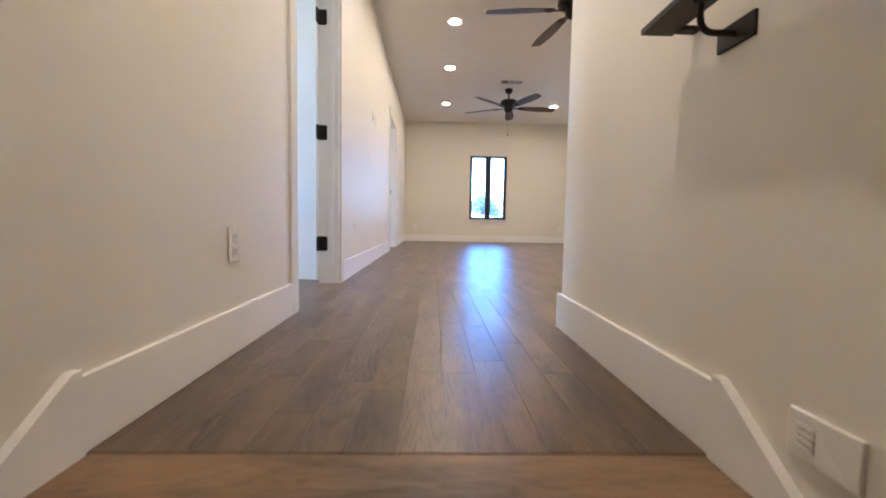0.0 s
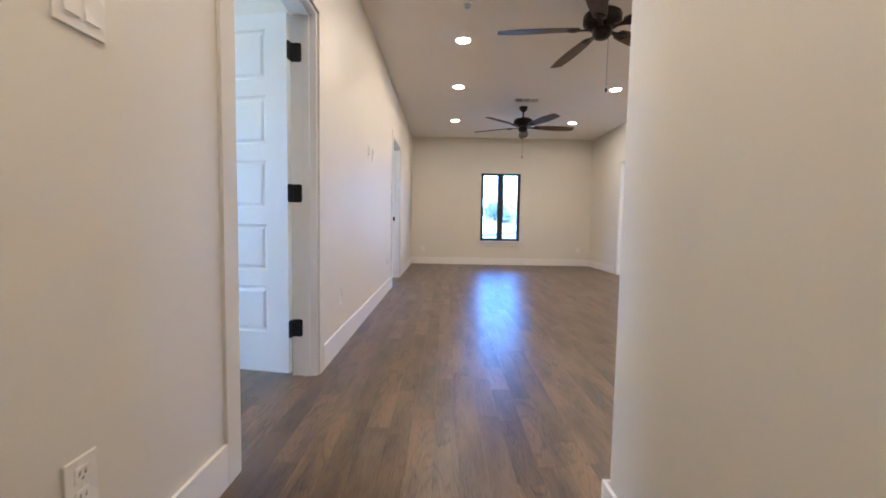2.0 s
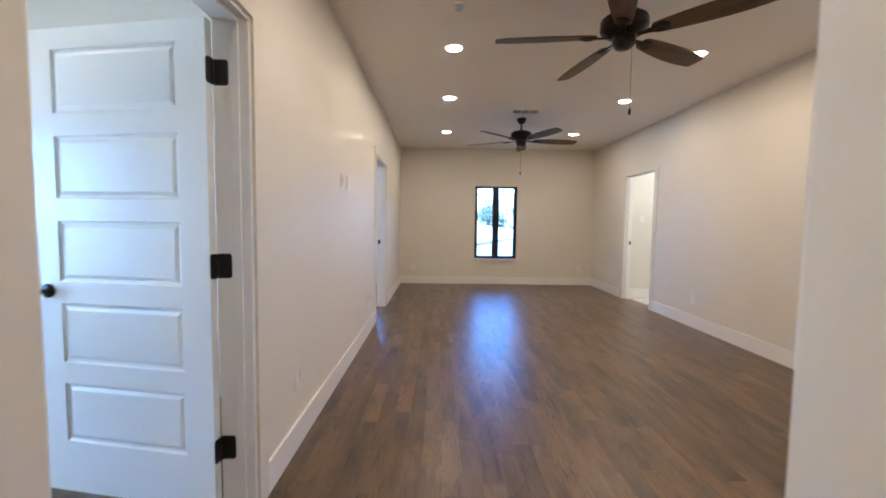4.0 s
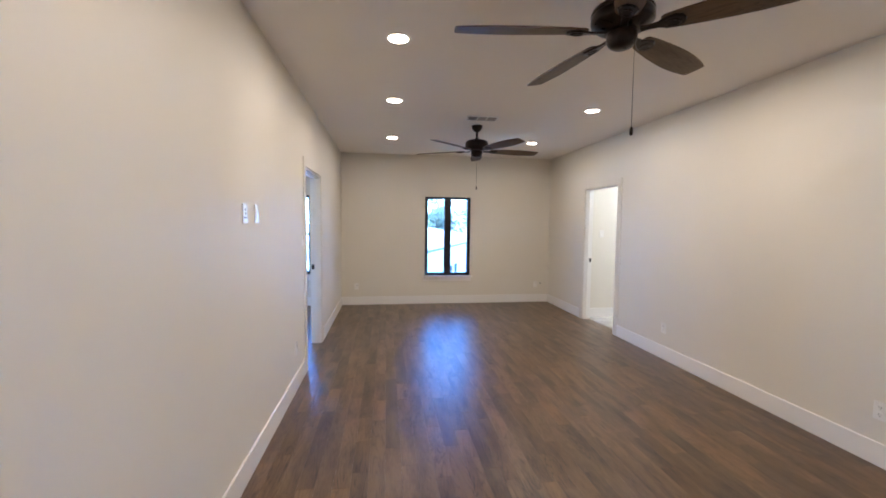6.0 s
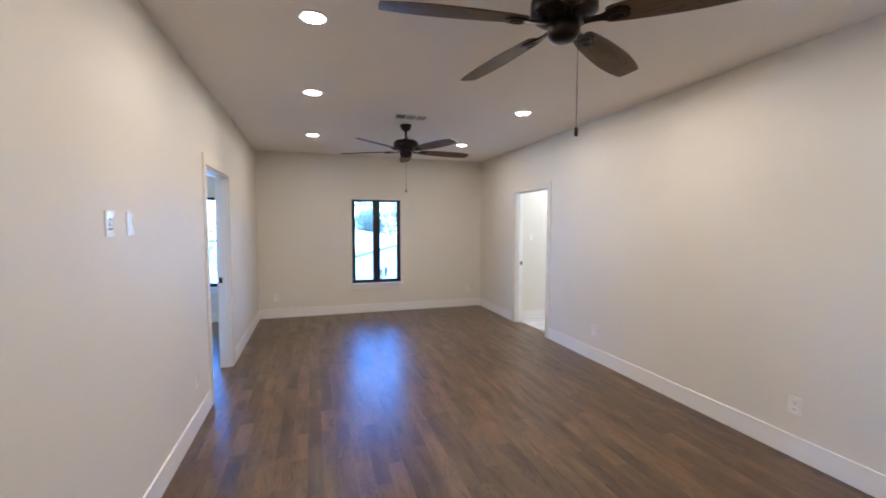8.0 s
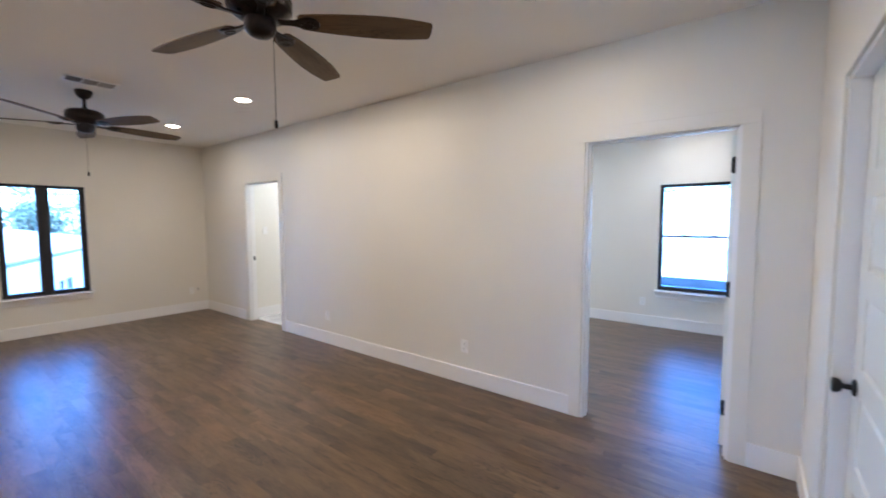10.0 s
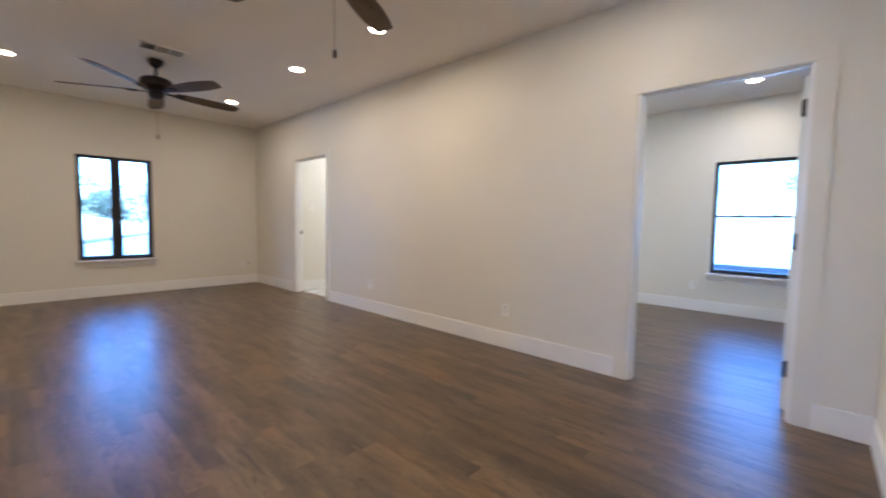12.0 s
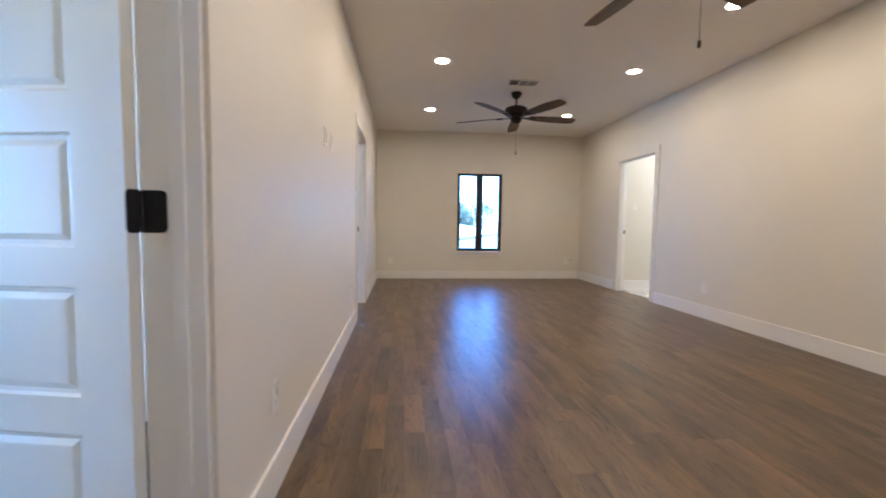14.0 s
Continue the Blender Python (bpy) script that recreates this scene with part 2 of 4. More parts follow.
def wall(name, axis, at, thick, a0, a1, z0, z1, holes, label):
    """A wall on the plane axis = at, reaching thick beyond it, from a0 to a1, with holes (a, b, bottom, top) through it."""
    bm = bmesh.new()

    def block(a, b, lo, hi):
        if b - a > 1e-4 and hi - lo > 1e-4:
            t0, t1 = sorted((at, at + thick))
            if axis == "x":
                box(bm, t0, t1, a, b, lo, hi)
            else:
                box(bm, a, b, t0, t1, lo, hi)
    here = a0
    for a, b, lo, hi in sorted(holes):
        block(here, a, z0, z1)
        block(a, b, z0, lo)
        block(a, b, hi, z1)
        here = b
    block(here, a1, z0, z1)
    return structure(name, bm, WALL, label, "wall")


# ---- openings ----
DA = (1.565, 2.49, -0.05, 2.06)          # west door near the stairs
DB = (5.765, 6.72, -0.05, 2.06)          # west door further on
RD = (6.70, 7.605, 0, 2.055)           # bathroom door
RO = (1.655, 2.582, 0, 2.07)         # east room door
DC = (1.53, 2.50, 0, 2.05)           # closet door
W1 = (0.916, 1.774, 0.525, 1.988)    # far window
W2 = (1.684, 2.63, 0.527, 1.99)       # east room window
W6 = (4.05, 5.45, 0.527, 1.99)       # unseen east room window, added for daylight
W3 = (-2.02, -1.12, 0.56, 1.975)     # west room window
TO = 0.16                            # outer wall thickness

wall("wall_west", "x", L, -T, -5.2, F, LOW, H, [DA, DB], "warm white painted wall with two doorways")
wall("wall_east", "x", R, T, C - T, F, 0, H, [RO, RD], "warm white painted wall with two doorways")
wall("wall_north", "y", F, TO, WEST - TO, R2 + TO, -0.3, H, [W1, W3], "warm white painted outer wall with a tall window")
wall("wall_closet", "y", C, -T, HR + T, R, 0, H, [DC], "warm white painted wall with a closed closet door")
wall("wall_east_outer", "x", R2, TO, -1.2, F, -0.3, H, [W2, W6], "warm white painted outer wall with a tall window")
W4, W5 = (1.0, 2.9, 0.56, 1.975), (5.2, 6.6, 0.56, 1.975)
wall("wall_west_outer", "x", WEST, -TO, -1.2, F, -0.3, H, [W4, W5], "plain painted outer wall")
wall("wall_west_rooms", "y", 3.6, T, WEST, L - T, 0, H, [], "plain painted partition wall")
wall("wall_east_rooms", "y", 6.0, T, R + T, R2, 0, H, [], "plain painted partition wall")
wall("wall_bathroom", "y", 7.70, T, R + T, R2, 0, H, [], "white painted bathroom wall")
wall("wall_south_east", "y", -1.2, -T, HR + T, R2 + TO, 0, H, [], "plain painted outer wall")
wall("wall_south_west", "y", -1.2, -T, WEST - TO, L - T, 0, H, [], "plain painted outer wall")
wall("wall_stair_foot", "y", -5.2, -T, L - T, HR + T, LOW, H, [], "plain painted wall at the stair foot")
# hall wall, with its rounded outer corner
bm = box(bmesh.new(), HR, HR + T, -5.2, C, LOW, H)
es = [e for e in bm.edges if all(abs(v.co.x - HR) < 1e-5 and abs(v.co.y - C) < 1e-5 for v in e.verts)]
bmesh.ops.bevel(bm, geom=es, offset=0.02, segments=5, affect="EDGES", profile=0.5)
hall_wall = structure("wall_hall", bm, WALL, "warm white painted stair hall wall with a rounded corner", "wall")
hall_wall.data.shade_smooth(); hall_wall.data.set_sharp_from_angle(angle=radians(38))
structure("ceiling", B(WEST - TO, R2 + TO, -5.2 - T, F + TO, H, H + 0.2), CEIL, "flat painted ceiling with light texture", "ceiling")


# ---- casings, jambs, doors ----
CW, CT = 0.088, 0.013


def doorway(name, axis, at, side, hole, stop=True, depth=T + 0.004, head=0.018, label="white painted door casing and jamb"):
    """Casing on the face at (room lies on the side given), jamb lining through the wall, door stop. hole: a, b, 0, top."""
    a, b, _, top = hole
    thing = tagged(new(name), label, "door frame", kind="structure")

    def put(pname, a0, a1, d0, d1, z0, z1, bev=0.003):
        paint = CASING if "casing" in pname else TRIM
        d0, d1 = sorted((at + side * d0, at + side * d1))
        if axis == "x":
            part(pname, B(d0, d1, a0, a1, z0, z1, bevel=bev), paint, thing)
        else:
            part(pname, B(a0, a1, d0, d1, z0, z1, bevel=bev), paint, thing)
    j = 0.018
    for near, d0, d1 in ((True, 0.0, CT), (False, -T - CT, -T)):
        put("casing", a - CW, a, d0, d1, 0.0, top, 0.002)
        put("casing", b, b + CW, d0, d1, 0.0, top, 0.002)
        put("head_casing", a - CW, b + CW, d0, d1, top, top + CW, 0.002)
    put("jamb", a - 0.001, a + j, -depth, -0.001, 0.0, top, 0.001)
    put("jamb", b - j, b + 0.001, -depth, -0.001, 0.0, top, 0.001)
    put("head_jamb", a + j, b - j, -depth, -0.001, top - head, top + 0.001, 0.001)
    if stop:
        s0, s1 = (-0.072, -0.038)
        put("stop", a + j, a + j + 0.011, s0, s1, 0.0, top - head, 0.002)
        put("stop", b - j - 0.011, b - j, s0, s1, 0.0, top - head, 0.002)
        put("head_stop", a + j + 0.011, b - j - 0.011, s0, s1, top - head - 0.011, top - head, 0.002)
    return thing


doorway("door_frame_1", "x", L, 1, DA, depth=0.1426)
doorway("door_frame_2", "x", L, 1, DB)
doorway("door_frame_3", "x", R, -1, RD, head=0.004)
doorway("door_frame_4", "x", R, -1, RO, head=0.004)
doorway("door_frame_5", "y", C, 1, DC, stop=False)


def leaf_mesh(bm, w, h, t=0.035):
    """A moulded five-panel leaf: x from 0 to w, y from 0 to t, z from 0 to h, with sunk panels on both faces."""
    stile, top, bottom, rail = 0.130, 0.082, 0.230, 0.0923
    ph = (h - top - bottom - 4 * rail) / 5
    zs = [bottom + i * (ph + rail) for i in range(5)]
    box(bm, 0, stile, 0, t, 0, h); box(bm, w - stile, w, 0, t, 0, h)
    box(bm, stile, w - stile, 0, t, 0, bottom); box(bm, stile, w - stile, 0, t, h - top, h)
    for z in zs[:-1]:
        box(bm, stile, w - stile, 0, t, z + ph, z + ph + rail)
    bmesh.ops.remove_doubles(bm, verts=bm.verts, dist=1e-5)
    return stile, w - stile, zs, ph


def panel_mesh(x0, x1, z0, z1, t):
    """One sunk panel with a sloping moulding round a raised flat field, on both faces."""
    bm = bmesh.new()
    steps = ((0.0, 0.0), (0.006, 0.0075), (0.016, 0.009), (0.030, 0.003), (0.034, 0.0025))
    for face in (0, 1):
        rings = []
        for inset, depth in steps:
            y = depth if face == 0 else t - depth
            rings.append([bm.verts.new(c) for c in ((x0 + inset, y, z0 + inset), (x1 - inset, y, z0 + inset), (x1 - inset, y, z1 - inset), (x0 + inset, y, z1 - inset))])
        for p, q in zip(rings, rings[1:]):
            for i in range(4):
                bm.faces.new((p[i], p[(i + 1) % 4], q[(i + 1) % 4], q[i]))
        bm.faces.new(rings[-1])
    bmesh.ops.recalc_face_normals(bm, faces=bm.faces)
    return bm


def door_leaf(name, w, h, m, label, t=0.035):
    door = tagged(new(name), label, "door", kind="structure")
    bm = bmesh.new()
    x0, x1, zs, ph = leaf_mesh(bm, w, h, t)
    part("leaf", bm, DOOR, door)
    for z in zs:
        part("panel", panel_mesh(x0, x1, z, z + ph, t), DOOR, door)
    door.matrix_world = m
    return door


def hinge_plate(w, h=0.102, t=0.003, r=0.012):
    """A thin plate in local xz, from x = 0 to w, with its two outer corners rounded."""
    pts = [(0, -h / 2)]
    for cz, a0 in ((-h / 2 + r, -90), (h / 2 - r, 0)):
        pts += [(w - r + r * math.cos(radians(a0 + s)), cz + r * math.sin(radians(a0 + s))) for s in (0, 22, 45, 68, 90)]
    pts.append((0, h / 2))
    bm = bmesh.new()
    a = [bm.verts.new((x, -t / 2, z)) for x, z in pts]
    c = [bm.verts.new((x, t / 2, z)) for x, z in pts]
    bm.faces.new(a); bm.faces.new(list(reversed(c)))
    for i in range(len(pts)):
        j = (i + 1) % len(pts)
        bm.faces.new((a[i], c[i], c[j], a[j]))
    bmesh.ops.recalc_face_normals(bm, faces=bm.faces)
    return bm


# open leaf of the west door, hinged on the far jamb and swung into the west room
LEAF_H = 2.0
HX, HY = L - 0.134, DA[1] - 0.018
SWING = 169.7
door_a = door_leaf("door_1", 0.86, LEAF_H, pose(-0.730, 2.458, 0.03, 0, 0, SWING), "open white five-panel interior door with black hinges")
for z in (1.836, 1.058, 0.283):
    part("hinge_knuckle", lathe(bmesh.new(), ((0.002, -0.05), (0.0065, -0.046), (0.0065, 0.046), (0.002, 0.05)), (0, 0, 0), 14), BLACK, door_a, "black hinge knuckle", True).matrix_world = pose(-0.7245, 2.4645, z)
    part("hinge_leaf", hinge_plate(0.036), BLACK, door_a, "black hinge leaf").matrix_world = pose(-0.7287, 2.4585, z, 0, 0, SWING + 90)
    part("hinge_leaf", hinge_plate(0.057), BLACK, door_a, "black hinge leaf").matrix_world = pose(HX - 0.006, HY - 0.0012, z)

for face, turn in ((0.0, 180), (0.035, 0)):
    k2 = part("knob", lathe(bmesh.new(), ((0.031, 0.0), (0.031, 0.006), (0.024, 0.009), (0.011, 0.012), (0.010, 0.034), (0.020, 0.040), (0.027, 0.048), (0.028, 0.060), (0.024, 0.066), (0.008, 0.068)), (0, 0, 0), 28, "Y"), BLACK, door_a, "black door knob", True)
    k2.matrix_basis = pose(0.795, face, 0.90, 0, 0, turn)

# open leaf of the east room door, hinged on the near jamb
JX, JY = R + T + 0.004, RO[0] + 0.018
door_e = door_leaf("door_4", 0.86, LEAF_H, pose(JX + 0.006, JY + 0.002, 0.03), "open white five-panel interior door with black hinges")
for z in (1.848, 1.061, 0.283):
    part("hinge_knuckle", lathe(bmesh.new(), ((0.002, -0.05), (0.0065, -0.046), (0.0065, 0.046), (0.002, 0.05)), (0, 0, 0), 14), BLACK, door_e, "black hinge knuckle", True).matrix_world = pose(JX + 0.001, JY + 0.012, z)
    part("hinge_leaf", hinge_plate(0.034), BLACK, door_e, "black hinge leaf").matrix_world = pose(JX + 0.004, JY + 0.002, z, 0, 0, 90)
    part("hinge_leaf", hinge_plate(0.045), BLACK, door_e, "black hinge leaf").matrix_world = pose(JX - 0.001, JY + 0.0012, z, 0, 0, 180)

# closed closet door with its knob
CY = C - 0.06
door_c = door_leaf("door_5", DC[1] - DC[0] - 0.042, DC[3] - 0.03, pose(DC[0] + 0.021, CY - 0.035, 0.01), "closed white five-panel closet door with a black knob")
knob = part("knob", lathe(bmesh.new(), ((0.031, 0.0), (0.031, 0.006), (0.024, 0.009), (0.011, 0.012), (0.010, 0.034), (0.020, 0.040), (0.027, 0.048), (0.028, 0.060), (0.024, 0.066), (0.008, 0.068)), (0, 0, 0), 28, "Y"), BLACK, door_c, "black door knob", True)
knob.matrix_world = pose(DC[1] - 0.085, CY, 0.876)


def strike(name, m, label):
    """A black strike plate with its latch hole; flat in local yz, facing +x."""
    thing = tagged(new(name), label, "strike plate")
    part("plate", B(0, 0.0025, -0.017, 0.017, -0.03, 0.03, bevel=0.001), BLACK, thing)
    # dark slab for the shade in the latch hole
    part("latch_hole", B(0.0024, 0.003, -0.007, 0.007, -0.012, 0.012), SLOT, thing)
    thing.matrix_world = m
    return thing


strike("strike_plate", pose(L - 0.092, DB[1] - 0.018, 0.955, 0, 0, -90), "black strike plate let into a white jamb")
strike("strike_plate", pose(R + 0.092, RD[1] - 0.018, 0.945, 0, 0, -90), "black strike plate let into a white jamb")


# ---- skirting ----
def baseboard(x0, x1, y0, y1):
    structure("baseboard", B(x0, x1, y0, y1, 0.0, BASE_H, bevel=0.003), TRIM, "tall square white painted baseboard", "baseboard")


bt = BASE_T
STAIR_TOP = 0.33
baseboard(L, L + bt, STAIR_TOP, DA[0] - CW)
baseboard(L, L + bt, DA[1] + CW, DB[0] - CW)
baseboard(L, L + bt, DB[1] + CW, F)
baseboard(L + bt, R - bt, F - bt, F)
baseboard(R - bt, R, RD[1] + CW, F)
baseboard(R - bt, R, RO[1] + CW, RD[0] - CW)
baseboard(R - bt, R, C, RO[0] - CW)
baseboard(DC[1] + CW, R - bt, C, C + bt)
baseboard(HR - bt, DC[0] - CW, C, C + bt)
baseboard(HR - bt, HR, STAIR_TOP, C)
baseboard(R2 - bt, R2, -1.2, 6.0)
baseboard(R + T, R2 - bt, 6.0 - bt, 6.0)
baseboard(R + T, R2 - bt, 7.70 - bt, 7.70)
baseboard(WEST, L - T, F - bt, F)
baseboard(L - T - bt, L - T, DB[1] + CW, F - bt)

# ---- stairs and their skirts ----
stairs = tagged(new("stairs"), "stained oak staircase with white risers", "stairs", kind="structure")
for i in range(1, STEPS + 1):
    y1 = EDGE - (i - 1) * RUN
    part("riser", B(L, HR, y1 - 0.02 + 0.0, y1 - 0.004, -i * RISE, -(i - 1) * RISE - 0.03), TRIM, stairs)
    if i < STEPS:
        part("tread", B(L, HR, y1 - RUN - 0.0, y1 - 0.021, -i * RISE - 0.03, -i * RISE, bevel=0.006), OAK, stairs)
structure("floor_lower", B(L, HR, -5.2, EDGE - (STEPS - 1) * RUN - 0.02, LOW - 0.1, LOW), OAK, "stained oak floor at the stair foot", "floor")
slope = RISE / RUN
for x0, x1 in ((L, L + 0.02), (HR - 0.02, HR)):
    y0, yb = STAIR_TOP, -3.2
    top = 0.165
    bm = prism(bmesh.new(), [(y0, -0.03), (y0, top), (y0 - 0.02, top), (yb, top - (y0 - 0.02 - yb) * slope), (yb, top - (y0 - 0.02 - yb) * slope - 0.42)], x0, x1)
    structure("stair_skirt", bm, TRIM, "white painted stair skirt board", "trim")


# ---- windows ----
def window(name, axis, at, out, hole, sashes, label):
    """Black window in a wall on axis = at whose outside lies at out (+1): drywall reveal, frame, sashes, glass, sill, apron."""
    a, b, lo, hi = hole
    thing = tagged(new(name), label, "window", kind="structure")

    def put(pname, a0, a1, d0, d1, z0, z1, material, bev=0.002, parent=None, lab=""):
        d0, d1 = sorted((at + out * d0, at + out * d1))
        bm = B(d0, d1, a0, a1, z0, z1, bevel=bev) if axis == "x" else B(a0, a1, d0, d1, z0, z1, bevel=bev)
        return part(pname, bm, material, parent or thing, lab)
    f, d0, d1 = 0.042, 0.035, 0.105
    put("frame", a, a + f, d0, d1, lo, hi, FRAME, lab="black frame")
    put("frame", b - f, b, d0, d1, lo, hi, FRAME, lab="black frame")
    put("frame", a + f, b - f, d0, d1, hi - f, hi, FRAME, lab="black frame")
    put("frame", a + f, b - f, d0, d1, lo, lo + f + 0.01, FRAME, lab="black frame")
    g0, g1 = 0.068, 0.074
    if sashes == "casement":
        mid = (a + b) / 2
        put("mullion", mid - 0.045, mid + 0.045, d0 - 0.004, d1, lo + f, hi - f, FRAME, lab="black mullion")
        panes = ((a + f, mid - 0.045, lo + f, hi - f), (mid + 0.045, b - f, lo + f, hi - f))
        for p, q, r, s in panes:
            put("sash", p, p + 0.02, d0 + 0.012, d1 - 0.01, r, s, FRAME)
            put("sash", q - 0.02, q, d0 + 0.012, d1 - 0.01, r, s, FRAME)
            put("pane", p + 0.005, q - 0.005, g0, g1, r + 0.002, s - 0.002, GLASS, 0, lab="clear glass tinted for the blue daylight").visible_shadow = False
    else:
        mid = (lo + hi) / 2 + 0.02
        rail = put("meeting_rail", a + f, b - f, d0 + 0.006, d1 - 0.01, mid - 0.014, mid + 0.014, FRAME, lab="black meeting rail")
        for s in (0.3, 0.7):
            c = a + f + (b - a - 2 * f) * s
            put("sash_lock", c - 0.03, c + 0.03, d0 - 0.006, d0 + 0.02, mid + 0.0145, mid + 0.026, FRAME, 0.003, rail)
        for r, s in ((lo + f, mid - 0.012), (mid + 0.012, hi - f)):
            put("pane", a + f - 0.003, b - f + 0.003, g0, g1, r - 0.003, s + 0.003, GLASS, 0, lab="clear glass tinted for the blue daylight").visible_shadow = False
    put("sill", a - 0.03, b + 0.03, -0.068, 0.036, lo - 0.028, lo, TRIM, 0.004, lab="white painted sill")
    put("apron", a - 0.02, b + 0.02, -0.014, 0.0, lo - 0.10, lo - 0.028, TRIM, 0.002, lab="white painted apron")
    return thing


window("window_1", "y", F, 1, W1, "casement", "tall black-framed two-light window with a white sill")
window("window_2", "x", R2, 1, W2, "hung", "black-framed single-hung window with a white sill")
window("window_3", "y", F, 1, W3, "hung", "black-framed single-hung window with a white sill")
# window_6 is out of view, added to bring daylight into the east room
window("window_6", "x", R2, 1, W6, "casement", "unseen black-framed window added to light the east room")
window("window_4", "x", WEST, -1, W4, "casement", "wide black-framed window in the west room")
window("window_5", "x", WEST, -1, W5, "casement", "wide black-framed window in the west room")


# added area lamps standing in for sky daylight at the side rooms' unseen windows
for x, face, share, (a0, a1, z0, z1) in ((R2 + 0.13, -1, 0.5, W6), (WEST - 0.13, 1, 0.85, W4), (WEST - 0.13, 1, 0.45, W5)):
    data = bpy.data.lights.new("added_daylight_fill", "AREA")
    data.shape, data.size, data.size_y, data.energy, data.color = "RECTANGLE", a1 - a0 - 0.1, z1 - z0 - 0.1, DAYLIGHT * share, (0.95, 1.0, 0.95)
    new("added_daylight_fill", data).matrix_world = look((x, (a0 + a1) / 2, (z0 + z1) / 2), (x + face, (a0 + a1) / 2, (z0 + z1) / 2))


# ---- recessed lamps ----
def downlight(x, y, z=H, watts=None, tint=None):
    thing = empty("recessed_light", x, y, z, "lit round white ceiling light, recessed or added as fill", "ceiling light", "recessed ceiling lights")
    part("trim_ring", lathe(bmesh.new(), ((0.085, 0.0), (0.087, -0.003), (0.083, -0.006), (0.068, -0.007), (0.065, -0.005), (0.064, 0.0)), n=40), PLATE, thing, "white trim ring", True)
    part("lens", lathe(bmesh.new(), ((0.0655, -0.0035), (0.064, -0.0045), (0.001, -0.0052)), n=40), LAMP, thing, "glowing frosted lens", True)
    data = bpy.data.lights.new("recessed_light_glow", "AREA")
    data.shape, data.size, data.energy, data.color = "DISK", 0.11, watts or WATTS, tint or LAMP_RGB
    data.spread = radians(178)
    glow = new("glow", data)
    glow.parent = thing
    glow.location = (0, 0, -0.012)
    return thing


LIGHTS = [(0.292, 4.364), (0.292, 5.757), (0.292, 7.58), (2.412, 4.391), (2.412, 5.765), (2.412, 7.61),
          # the two at y = 2.58 are unseen, added to brighten the near end
          (0.292, 2.58), (2.412, 2.58), (-2.1, 7.2), (-2.1, 2.2)]
for x, y in LIGHTS:
    downlight(x, y, watts=WATTS * (0.8 if y > 7 else 0.85 if y < 3 else 1.25 if y < 5 else 1.0))
downlight(-0.02, 0.33, watts=WATTS * 1.5)
downlight(4.5, 7.0, watts=WATTS * 4.4, tint=(1.0, 0.97, 0.89))
# unseen strong lamp, added to brighten the east room
downlight(4.3, 4.2, watts=WATTS * 5.6, tint=(1.0, 0.92, 0.82))
downlight(5.829, 2.195, watts=WATTS * 1.6, tint=(1.0, 0.90, 0.78))


